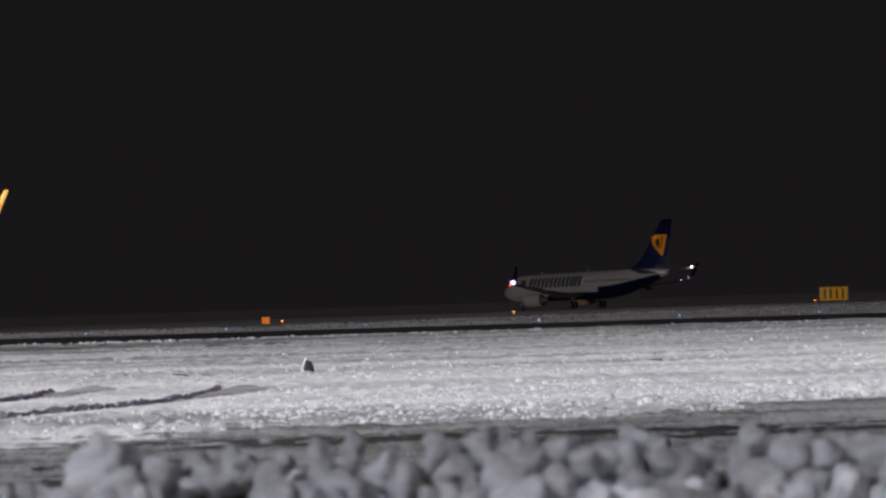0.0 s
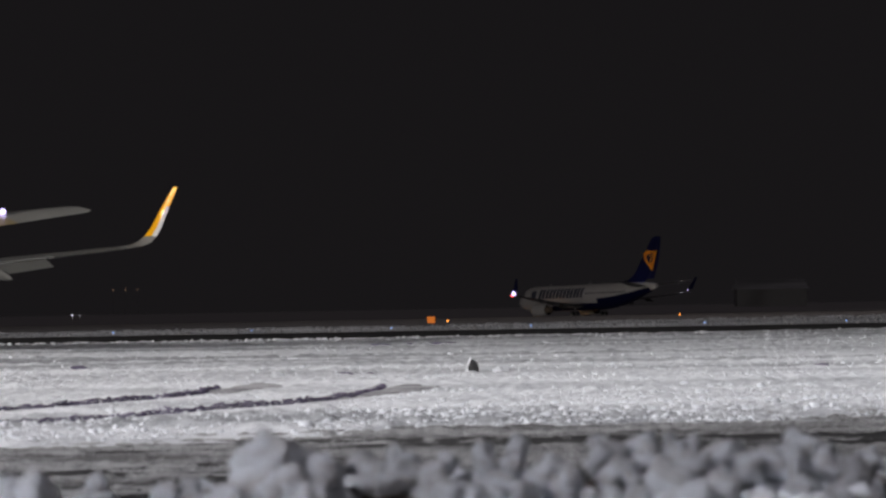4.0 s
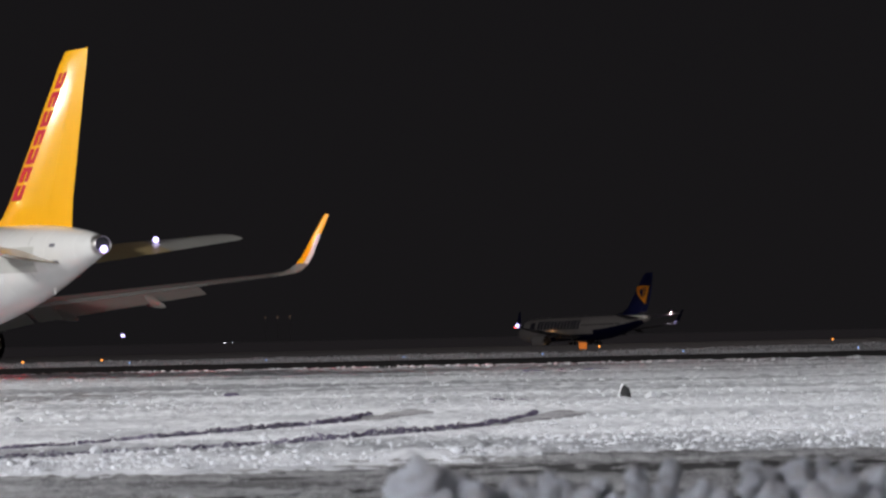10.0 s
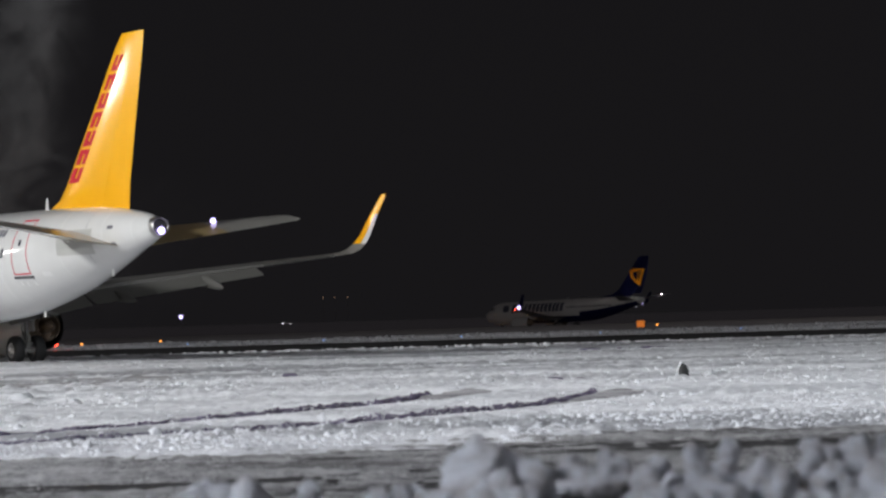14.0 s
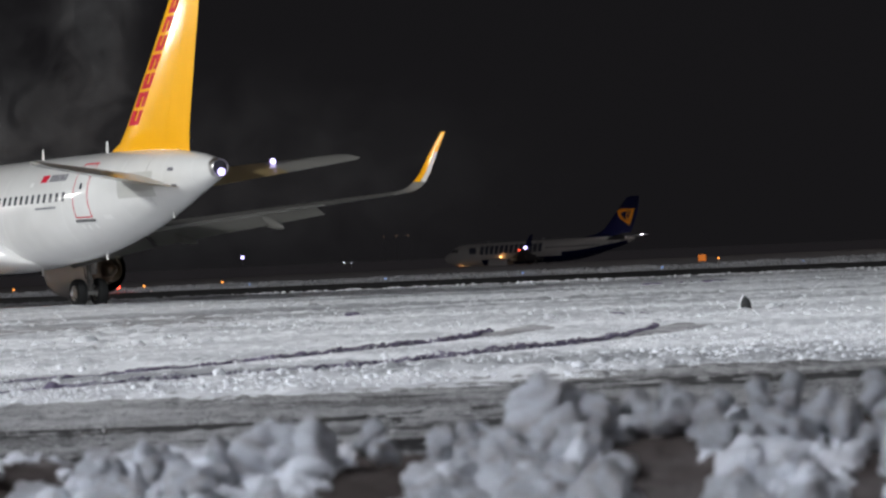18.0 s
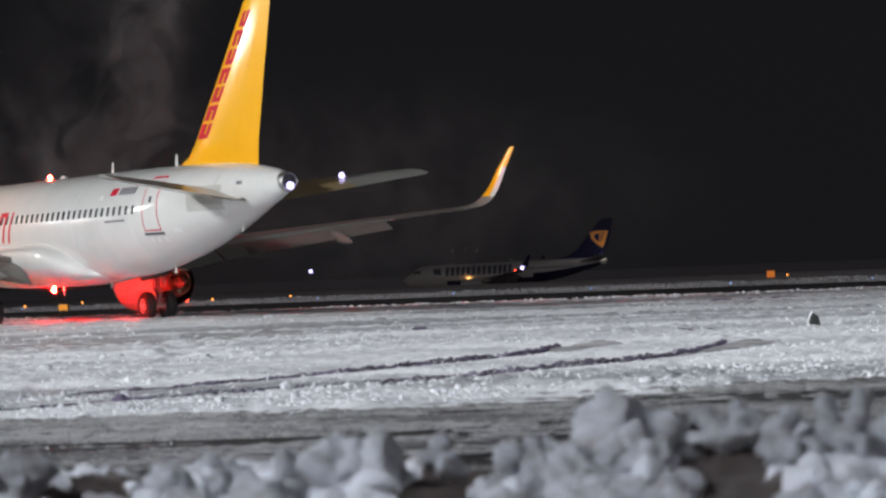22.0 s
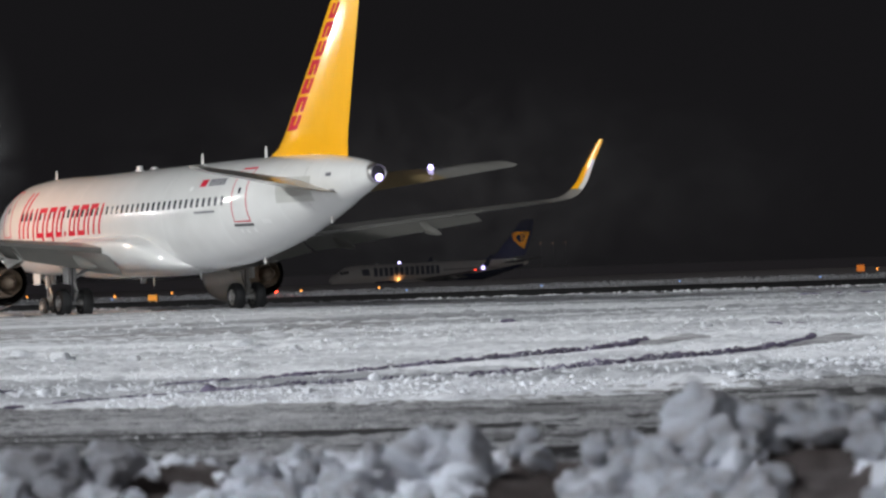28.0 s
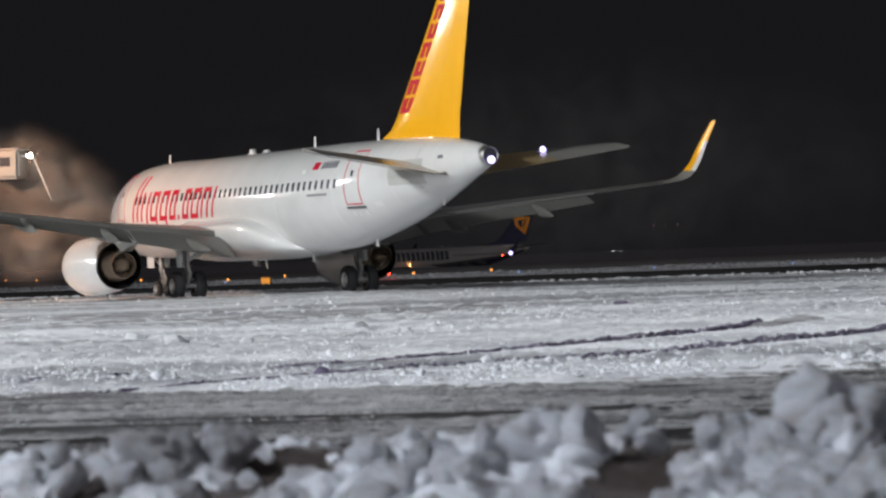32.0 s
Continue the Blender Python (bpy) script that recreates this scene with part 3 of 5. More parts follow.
FOIL = [(0, 0), (0.012, 0.28), (0.05, 0.52), (0.15, 0.86), (0.3, 1.0), (0.5, 0.86), (0.7, 0.56), (0.88, 0.22), (1, 0.02)]


def foil_loft(name, sections, material, parent, origin, upright=False, label="", c0=0.0, c1=1.0, drop=0.0):
    """Sections: (aft of nose, y to port, z, chord, thickness, twist degrees). upright: thickness across y."""
    pts = [(u, 0.5 * t) for u, t in FOIL if c0 <= u <= c1]
    if c0 > 0:
        pts = [(c0, 0.5 * np.interp(c0, [p[0] for p in FOIL], [p[1] for p in FOIL]))] + [p for p in pts if p[0] > c0]
    if c1 < 1:
        pts = [p for p in pts if p[0] < c1] + [(c1, 0.5 * np.interp(c1, [p[0] for p in FOIL], [p[1] for p in FOIL]))]
    loop = pts + [(u, -0.8 * t) for u, t in pts[::-1][0 if c1 < 1 or True else 1:]]
    n, v = len(loop), []
    for s, y, z, chord, thick, lean in sections:
        ny, nz = (1, 0) if upright else (-math.sin(radians(lean)), math.cos(radians(lean)))
        for u, t in loop:
            v.append((origin - s - u * chord, y + t * thick * ny, z + t * thick * nz - drop * u * chord))
    f = grid_faces(len(sections), n, True) + [tuple(range(n))[::-1], tuple((len(sections) - 1) * n + k for k in range(n))]
    return solid(name, v, f, material, parent, label)


def mirror(sections):
    return [(s, -y, z, c, t, -l) for s, y, z, c, t, l in sections]


def lerp_section(secs, y):
    a = np.array(secs, float)
    o = np.argsort(a[:, 1])
    return tuple(np.interp(y, a[o, 1], a[o, k]) for k in range(6))


def wheel(name, at, r, w, parent):
    """Tyre with rounded shoulders, its rim and hub; axle along y."""
    prof = [(-w / 2, r * 0.55), (-w / 2, r * 0.80), (-w * 0.42, r * 0.93), (-w * 0.22, r), (w * 0.22, r), (w * 0.42, r * 0.93), (w / 2, r * 0.80), (w / 2, r * 0.55), (-w / 2, r * 0.55)]
    v, f = lathe(prof, 32)
    t = solid(name, [(at[0] + b, at[1] + a, at[2] + c) for a, b, c in v], f, M_TYRE, parent)
    prof = [(-w * 0.40, 0.02), (-w * 0.46, r * 0.2), (-w * 0.30, r * 0.24), (-w * 0.28, r * 0.44), (-w * 0.48, r * 0.52), (-w * 0.45, r * 0.56), (w * 0.45, r * 0.56), (w * 0.48, r * 0.52), (w * 0.28, r * 0.44), (w * 0.30, r * 0.24), (w * 0.46, r * 0.2), (w * 0.40, 0.02)]
    v, f = lathe(prof, 28)
    rim = solid("rim", [(at[0] + b, at[1] + a, at[2] + c) for a, b, c in v], f, M_RIM, t, "grey metal wheel rim")
    for k in range(8):
        a = 2 * math.pi * k / 8
        for side in (-1, 1):
            p = Vector((at[0] + r * 0.36 * math.cos(a), at[1] + side * w * 0.30, at[2] + r * 0.36 * math.sin(a)))
            part("rim_hole", rod_bm(p, p + Vector((0, side * 0.02, 0)), r * 0.06, seg=8), M_DARK, t)
    return t


def gear(name, at, top, r, w, gap, parent, lean=0.0, door=None):
    """A leg with two wheels: oleo, piston, torque links, axle, brace and door."""
    x, y = at
    g = part(name, rod_bm((x + lean, y, top), (x, y, r + 0.75), 0.15, 0.13), M_STRUT, parent, "grey painted landing gear leg")
    part("piston", rod_bm((x, y, r + 0.8), (x, y, r * 0.85), 0.085), M_METAL, g)
    part("axle", rod_bm((x, y - gap / 2, r), (x, y + gap / 2, r), 0.09), M_STRUT, g)
    part("torque_link", rod_bm((x - 0.12, y, r + 0.85), (x - 0.38, y, r + 0.45), 0.05), M_STRUT, g)
    part("torque_link", rod_bm((x - 0.38, y, r + 0.45), (x - 0.1, y, r + 0.08), 0.05), M_STRUT, g)
    sgn = 1 if y >= 0 else -1
    if y:
        part("side_brace", rod_bm((x, y, r + 1.0), (x + 0.1, y - sgn * 1.5, top), 0.075), M_STRUT, g)
    else:
        part("drag_brace", rod_bm((x, y, r + 0.9), (x + 1.3, y, top), 0.06), M_STRUT, g)
    part("hydraulic_line", rod_bm((x - 0.15, y + 0.08, top), (x - 0.14, y + 0.1, r + 0.4), 0.022), M_DARK, g)
    wheel("wheel", (x, y - gap / 2, r), r, w, parent)
    wheel("wheel", (x, y + gap / 2, r), r, w, parent)
    if door:
        part("gear_door", box_bm(door[0], 0.05, door[1], (x + 0.05, y + sgn * 0.28, r + 0.75 + door[1] / 2), 0.02), M_WHITE, parent, smooth=False)


def engine(at, scale, parent, origin, material, nose, nozzle, sgn, pylon_top, wing_s):
    """Turbofan hung from a pylon: cowl with lip, inlet, fan, dark nozzle, core and plug."""
    y, z = at
    L = nozzle - nose
    prof = [(nozzle, 0.80), (nozzle - 0.30 * L, 0.93), (nose + 0.35 * L, 1.0), (nose + 0.15 * L, 0.985), (nose + 0.05 * L, 0.93), (nose + 0.012 * L, 0.865), (nose, 0.82), (nose + 0.012 * L, 0.775), (nose + 0.08 * L, 0.74)]
    def shift(vf):
        return [(origin - a, y + b, z + c) for a, b, c in vf[0]], vf[1]
    v, f = shift(lathe([(a, b * scale) for a, b in prof], 48))
    cowl = solid("engine_cowl", v, f, material, parent, "rounded engine cowl")
    v, f = shift(lathe([(nose + 0.075 * L, 0.735 * scale), (nose + 0.2 * L, 0.75 * scale), (nose + 0.24 * L, 0.75 * scale), (nose + 0.24 * L, 0.02)], 48))
    solid("inlet", v, f, M_DARK, cowl)
    for k in range(18):
        a = 2 * math.pi * k / 18
        p0 = Vector((origin - nose - 0.225 * L, y + 0.2 * scale * math.cos(a), z + 0.2 * scale * math.sin(a)))
        p1 = Vector((origin - nose - 0.225 * L, y + 0.72 * scale * math.cos(a + 0.25), z + 0.72 * scale * math.sin(a + 0.25)))
        part("fan_blade", rod_bm(p0, p1, 0.05 * scale, 0.09 * scale, 5), M_METAL, cowl)
    # black here stands in for the shade inside the nozzle
    v, f = shift(lathe([(nozzle + 0.002, 0.795 * scale), (nozzle + 0.015, 0.76 * scale), (nozzle - 0.22 * L, 0.80 * scale), (nozzle - 0.30 * L, 0.80 * scale), (nozzle - 0.30 * L, 0.4 * scale)], 48))
    solid("nozzle_ring", v, f, M_TYRE, cowl, "dark fan nozzle, its inner shade put into the colour")
    v, f = shift(lathe([(nozzle - 0.30 * L, 0.55 * scale), (nozzle - 0.1 * L, 0.54 * scale), (nozzle + 0.06 * L, 0.49 * scale), (nozzle + 0.15 * L, 0.43 * scale), (nozzle + 0.15 * L, 0.41 * scale), (nozzle + 0.0 * L, 0.40 * scale)], 40))
    solid("core_cowl", v, f, M_HEAT, cowl, "bare metal core cowl")
    v, f = shift(lathe([(nozzle + 0.0 * L, 0.405 * scale), (nozzle + 0.001 * L, 0.25 * scale), (nozzle + 0.08 * L, 0.235 * scale), (nozzle + 0.2 * L, 0.17 * scale), (nozzle + 0.27 * L, 0.03 * scale), (nozzle + 0.275 * L, 0.0)], 28))
    solid("exhaust_plug", v, f, M_HEAT, cowl, "bare metal exhaust cone")
    # pylon: a thin tapering body from cowl to wing
    p = [(nose + 0.45 * L, 0.97 * scale, 0.12), (nozzle - 0.1 * L, 0.9 * scale, 0.2), (nozzle + 0.25 * L, 0.45 * scale, 0.22), (nozzle + 0.62 * L, 0.75 * scale, 0.05)]
    tops = [z + 0.99 * scale, pylon_top - 0.15, pylon_top, pylon_top]
    vv = []
    for (s, dz, wd), tp in zip(p, tops):
        vv += [(origin - s, y - wd, z + dz), (origin - s, y + wd, z + dz), (origin - s, y + wd * 0.8, max(tp, z + dz + 0.05)), (origin - s, y - wd * 0.8, max(tp, z + dz + 0.05))]
    solid("pylon", vv, grid_faces(4, 4, True) + [(3, 2, 1, 0), (12, 13, 14, 15)], material, parent, "engine pylon")
    part("drain_mast", rod_bm((origin - nozzle + 0.9 * 0 + 1.2, y, z - 0.98 * scale), (origin - nozzle + 1.0, y, z - 1.12 * scale), 0.06, 0.03, 8), M_STRUT, cowl)
    vane = [(nose + 0.3 * L, 0.05), (nose + 0.62 * L, 0.3)]
    part("strake", box_bm(0.9, 0.03, 0.28, (origin - nose - 0.4 * L, y - sgn * 0.66 * scale, z + 0.82 * scale)), material, cowl, smooth=False)
    return cowl


def ball(name, at, r, material, parent=None, label=""):
    bm = bmesh.new()
    bmesh.ops.create_icosphere(bm, subdivisions=2, radius=r, matrix=Matrix.Translation(at))
    return part(name, bm, material, parent, label)


def fairing(at, length, drop, parent, material, tilt=0.0):
    """Flap track fairing: a canoe under the wing."""
    v = []
    n = 12
    for i in range(n):
        u = i / (n - 1)
        r = (math.sin(math.pi * min(1, u * 0.9 + 0.1)) ** 0.6) if 0 < u < 1 else 0.03
        for k in range(10):
            a = 2 * math.pi * k / 10
            v.append((at[0] - u * length, at[1] + 0.17 * r * math.sin(a), at[2] - drop * u ** 1.5 - 0.12 + 0.25 * r * math.cos(a)))
    return solid("flap_track_fairing", v, grid_faces(n, 10, True) + [tuple(range(10))[::-1], tuple((n - 1) * 10 + k for k in range(10))], material, parent)


def blade(at, hgt, parent, down=False, sweep=0.12, chord=0.28):
    sg = -1 if down else 1
    v = []
    for z, c, o in ((-0.12, chord, 0), (hgt, chord * 0.5, sweep)):
        for u, t in ((0, 0), (0.3, 0.02), (1, 0), (0.3, -0.02)):
            v.append((at[0] - o - u * c, at[1] + t, at[2] + sg * z))
    return solid("blade_antenna", v, grid_faces(2, 4, True) + [(3, 2, 1, 0), (4, 5, 6, 7)], M_WHITE, parent, smooth=False)


# ---- parked airliner ----
A = 17.71
jet = new("parked_airliner")
tagged(jet, "white twin-engine airliner with yellow tail parked on snowy apron", "airliner")
hull = Body([(0.0, 3.42, 3.28, 0.05), (0.3, 3.86, 2.86, 0.46), (0.8, 4.2, 2.52, 0.82), (1.6, 4.62, 2.2, 1.12), (2.6, 5.15, 1.98, 1.45), (3.6, 5.52, 1.85, 1.68),
             (5.0, 5.80, 1.76, 1.88), (6.5, 5.9, 1.73, 1.975), (12, 5.9, 1.73, 1.975), (18, 5.9, 1.73, 1.975), (23.5, 5.9, 1.73, 1.975), (26.0, 5.9, 1.89, 1.95), (28.5, 5.88, 2.28, 1.85),
             (31.0, 5.84, 2.80, 1.58), (33.2, 5.75, 3.38, 1.21), (35.2, 5.58, 3.96, 0.81), (36.5, 5.38, 4.32, 0.51), (37.25, 5.2, 4.56, 0.33)], A)
hull.skin("fuselage", M_WHITE, jet)
WING = [(10.9, 1.2, 2.45, 7.9, 1.15, 5), (11.9, 1.98, 2.55, 6.75, 1.0, 5), (14.2, 6.4, 2.98, 4.15, 0.55, 5), (16.9, 11.6, 3.60, 2.9, 0.34, 6), (19.6, 16.7, 4.16, 1.62, 0.18, 8),
        (20.1, 17.25, 4.25, 1.38, 0.16, 22), (20.45, 17.5, 4.40, 1.2, 0.15, 42), (20.75, 17.66, 4.63, 1.05, 0.14, 62)]
SHARK = [(20.75, 17.66, 4.63, 1.05, 0.14, 62), (21.15, 17.78, 5.0, 0.86, 0.11, 74), (21.87, 17.88, 5.85, 0.64, 0.08, 80), (22.52, 17.94, 6.5, 0.46, 0.06, 80), (22.72, 17.96, 6.68, 0.34, 0.04, 80)]
for sgn in (1, -1):
    secs, tip = (WING, SHARK) if sgn > 0 else (mirror(WING), mirror(SHARK))
    w = foil_loft("wing", secs[:5], M_WINGSHADE, jet, A, label="grey painted swept wing", c1=0.80)
    foil_loft("wing_tip", secs[4:], M_GREYW, w, A)
    foil_loft("winglet", tip, M_YELLOW, w, A, label="yellow upturned winglet with pale stripe")
    pale = [(s + u * c, y, z, c * (1.01 - u), t * 0.9, l) for u, (s, y, z, c, t, l) in zip((0.62, 0.58, 0.72), tip[:3])]
    foil_loft("winglet_stripe", pale, M_WHITE, w, A)
    for y0, y1, name, droop in ((2.35, 6.3, "inner_flap", 0.42), (6.5, 13.4, "outer_flap", 0.42), (13.6, 16.5, "aileron", 0.0)):
        fl = []
        for y in (y0, (y0 + y1) / 2, y1):
            s, yy, z, c, t, l = lerp_section(WING, y)
            k = 0.22 if droop else 0.2
            fl.append((s + (0.80 if not droop else 0.81) * c, sgn * y, z - 0.05 * t - (0.05 if droop else 0), c * k * (1.45 if droop else 1), t * 0.34, 5 * sgn))
        ob = foil_loft(name, fl, M_WINGSHADE, w, A)
        if droop:
            for vtx, src in zip(ob.data.vertices, range(len(ob.data.vertices))):
                sec = fl[src // (len(ob.data.vertices) // 3)]
                vtx.co.z -= (A - sec[0] - vtx.co.x) * droop
    for y in (3.9, 7.6, 11.2):
        s, yy, z, c, t, l = lerp_section(WING, y)
        fairing((A - s - 0.52 * c, sgn * y, z - 0.25 * t), 0.75 * c + 0.6, 0.45, w, M_WINGSHADE)
    stab = foil_loft("stabilizer", [(31.3, sgn * 0.55, 4.80, 4.0, 0.44, 0), (33.15, sgn * 3.5, 5.068, 2.72, 0.31, 0)], M_FINTINT, jet, A, label="tailplane half with the fin's yellow reflection put into its paint", drop=0.13)
    foil_loft("stabilizer_tip", [(33.15, sgn * 3.5, 5.068, 2.72, 0.31, 0), (34.75, sgn * 6.05, 5.3, 1.62, 0.2, 0), (35.15, sgn * 6.22, 5.32, 1.18, 0.08, 0)], M_GREYW, stab, A, label="grey tailplane tip", drop=0.13)
    engine((sgn * 5.75, 1.50), 1.22, jet, A, M_WHITE, 11.2, 15.15, sgn, 2.75, 14)
    gear("main_gear", (0, sgn * 3.795), 2.35, 0.585, 0.42, 0.93, jet, 0.1, (0.55, 0.85))
gear("nose_gear", (A - 5.07, 0), 2.0, 0.38, 0.22, 0.5, jet, 0.1)
for sgn in (1, -1):
    part("nose_gear_door", box_bm(0.8, 0.04, 0.5, (A - 4.6, sgn * 0.36, 1.58), 0.015), M_WHITE, jet, smooth=False)
# wing root fairing under the belly
belly = [(9.2, 0.9, 1.78, 2.3), (10.6, 1.75, 1.62, 2.8), (12.0, 2.15, 1.52, 3.05), (16.0, 2.36, 1.48, 3.12), (18.0, 2.40, 1.48, 3.14), (19.2, 2.40, 1.5, 3.12), (20.2, 2.34, 1.53, 3.0), (21.2, 2.16, 1.58, 2.75), (22.0, 1.75, 1.66, 2.45), (22.7, 0.9, 1.78, 2.15), (23.1, 0.2, 1.95, 2.05)]
bv = []
bst = smooth_stations(belly, 40)
for s, w, lo, hi in bst:
    zc = hi - 0.25
    for k in range(36):
        a = radians(-50 + 280 * k / 35)
        q = math.sin(a)
        bv.append((A - s, -w * math.cos(a) * (1 if q > 0 else 0.93 + 0.07 * math.cos(a) ** 2), zc - (zc - lo) * abs(q) ** 0.75 if q > 0 else zc - 0.62 * q))
solid("belly_fairing", bv, grid_faces(len(bst), 36), M_WHITE, jet)
# fin with dorsal fillet, rudder behind it
FIN = [(28.1, 0, 5.40, 6.9, 0.3, 0), (28.3, 0, 5.78, 6.72, 0.3, 0), (29.35, 0, 6.15, 5.7, 0.44, 0), (29.9, 0, 6.6, 5.22, 0.44, 0), (32.2, 0, 9.1, 3.57, 0.33, 0), (34.25, 0, 11.4, 2.13, 0.22, 0), (34.75, 0, 11.85, 1.72, 0.1, 0)]
fin = foil_loft("fin", FIN, M_YELLOW, jet, A, True, "glossy yellow fin", c1=0.69)
foil_loft("rudder", FIN, M_YELLOW, jet, A, True, "glossy yellow rudder", c0=0.692)
# red marking along the fin's leading edge: plain slanted bars
def fin_bar(zc, s0, d0, d1, z0, z1, side):
    c = lerp_section([(q[0], q[2], 0, q[3], q[4], 0) for q in FIN], zc)
    vv = []
    for dz in (z0, z1):
        for d in (d0, d1):
            vv.append((A - (s0 + 0.9 * dz + d), side * (0.5 * c[4] + 0.012), zc + dz))
    solid("tail_marking", vv + [(x, y - side * 0.06, z) for x, y, z in vv], [(0, 1, 3, 2), (4, 5, 7, 6), (0, 1, 5, 4), (2, 3, 7, 6), (0, 2, 6, 4), (1, 3, 7, 5)], M_RED, fin, "red painted marking", smooth=False)


for k in range(7):
    zc = 7.0 + 0.64 * k
    s0, wid = 30.42 + (zc - 6.6) * 0.915, 0.86 - 0.05 * k
    for side in (1, -1):
        fin_bar(zc, s0, 0.0, 0.36 * wid, -0.26, 0.26, side)
        fin_bar(zc, s0, 0.60 * wid, 0.92 * wid, -0.26, 0.26, side)
        fin_bar(zc, s0, 0.37 * wid, 0.59 * wid, *((0.10, 0.26) if k % 2 else (-0.26, -0.10)), side)
# cabin windows on both sides
for side in (True, False):
    for k in range(40):
        s = 7.3 + k * 0.533
        hull.patch("cabin_window", s - 0.105, s + 0.105, 4.11, 4.44, M_GLASS, jet, lean=0.12, n=2, m=3, port=side)
# large red marking on the side: plain upright bars and open boxes of letter size
def side_stroke(s0, s1, z0, z1):
    lean = 0.34
    s0, s1 = s0 + lean * (z0 - 3.35), s1 + lean * (z0 - 3.35)
    hull.patch("side_marking", s0, s1, z0, z1, M_RED, jet, lean=lean, lift=0.02, n=2, m=8 if z1 - z0 > 0.5 else 2, label="red painted marking")


x, bar = 6.75, 0.155
for wid, lo, hi, boxed in ((0.24, 0, 1.95, False), (0.24, 0, 1.95, False), (0.80, -0.55, 1.25, False), (0.80, -0.5, 1.25, True), (0.80, -0.5, 1.25, True), (0.66, 0, 1.25, True), (0.2, 0, 0.2, False), (0.66, 0, 1.25, True), (0.80, 0, 1.25, True), (1.35, 0, 1.25, False)):
    ups = 1 if wid < 0.4 else 3 if wid > 1.2 else 2
    for b in range(ups):
        x0 = x + (wid - bar) * b / max(1, ups - 1)
        # only the first or the last upright of a box reaches below the line
        low = 3.35 + (lo if b == ups - 1 or wid > 1.2 else 0)
        side_stroke(x0, x0 + bar, low, 3.35 + hi)
    if boxed:
        side_stroke(x + bar + 0.004, x + wid - bar - 0.004, 3.35, 3.35 + 0.2)
        side_stroke(x + bar + 0.004, x + wid - bar - 0.004, 3.35 + hi - 0.2, 3.35 + hi)
    elif ups == 3:
        side_stroke(x + bar + 0.004, x + (wid - bar) / 2 - 0.004, 3.35 + hi - 0.2, 3.35 + hi)
    x += wid + 0.31
# aft and forward doors, drawn by their seams
for s0 in (28.85, 4.6):
    for side in (True, False):
        d = hull.patch("door_edge", s0, s0 + 0.038, 3.45, 5.45, M_RED, jet, n=2, m=9, port=side)
        hull.patch("door_edge", s0 + 1.05, s0 + 1.088, 3.45, 5.45, M_RED, jet, n=2, m=9, port=side)
        hull.patch("door_edge", s0 + 0.05, s0 + 1.04, 5.4, 5.45, M_RED, jet, n=3, m=2, port=side)
        hull.patch("door_edge", s0 + 0.05, s0 + 1.04, 3.45, 3.49, M_RED, jet, n=3, m=2, port=side)
        hull.patch("door_sill", s0 - 0.06, s0 + 1.15, 3.3, 3.39, M_SILL, jet, lift=0.03, n=3, m=2, port=side)
        hull.patch("door_window", s0 + 0.46, s0 + 0.62, 4.5, 4.72, M_GLASS, jet, n=2, m=2, port=side)
# flag and small print
hull.patch("flag_marking", 25.75, 26.3, 4.88, 5.14, M_RED, jet, lean=0.2, n=3, m=3, label="small red painted flag")
for k in range(5):
    hull.patch("small_marking", 26.55 + 0.3 * k, 26.75 + 0.3 * k, 4.88, 5.14, M_PRINT, jet, lean=0.15, n=2, m=3)
for k in range(8):
    hull.patch("small_marking", 25.75 + 0.22 * k, 25.91 + 0.22 * k, 3.86, 3.94, M_PRINT, jet, n=2, m=2)
for side in (True, False):
    hull.patch("panel_seam", 33.62, 33.65, 3.75, 5.6, M_SEAM, jet, n=2, m=12, lift=0.004, port=side)
# tailplane cut-out plates and tail cone details
hull.patch("trim_plate", 31.9, 34.0, 4.05, 4.95, M_TRIM, jet, n=6, m=5, lift=0.008)
hull.patch("static_plate", 34.9, 35.2, 4.9, 5.02, M_PRINT, jet, n=2, m=2)
hull.patch("static_plate", 35.0, 35.25, 4.32, 4.42, M_PRINT, jet, n=2, m=2)
v, f = lathe([(37.05, 0.37), (37.36, 0.325), (37.38, 0.305), (37.365, 0.285), (37.30, 0.275)], 32)
solid("exhaust_pipe", [(A - a, b, 4.885 + c) for a, b, c in v], f, M_METAL, jet, "bare metal tail exhaust")
# shallow bore painted black for the shade of a deep opening
v, f = lathe([(37.31, 0.28), (37.27, 0.26), (37.265, 0.0)], 28)
solid("exhaust_bore", [(A - a, b, 4.885 + c) for a, b, c in v], f, M_TYRE, jet, "dark exhaust opening, the shade of its depth painted black")
ball("tail_lamp", (A - 37.46, 0.02, 4.74), 0.135, G_BLUEW, jet, "cold white tail lamp")
ball("tailplane_lamp", (A - 34.3, -3.72, 5.18), 0.11, G_BLUEW, jet, "cold white lamp on tailplane")
for s in (6.3, 22.1, 28.0):
    blade((A - s, 0, 5.88), 0.42, jet)
for s, z in ((21.6, 1.72), (27.6, 2.22), (16.8, 1.5), (33.4, 3.6)):
    blade((A - s, 0, z), 0.35, jet, True)
for s_ in (7.4, 13.5, 22.6, 27.9, 32.0, 34.6, 36.2):
    top, bot, w_ = hull.at(s_)
    for side in (True, False):
        hull.patch("panel_seam", s_, s_ + 0.022, bot + 0.25, top - 0.05, M_PLATE, jet, lift=0.004, n=2, m=18, port=side)
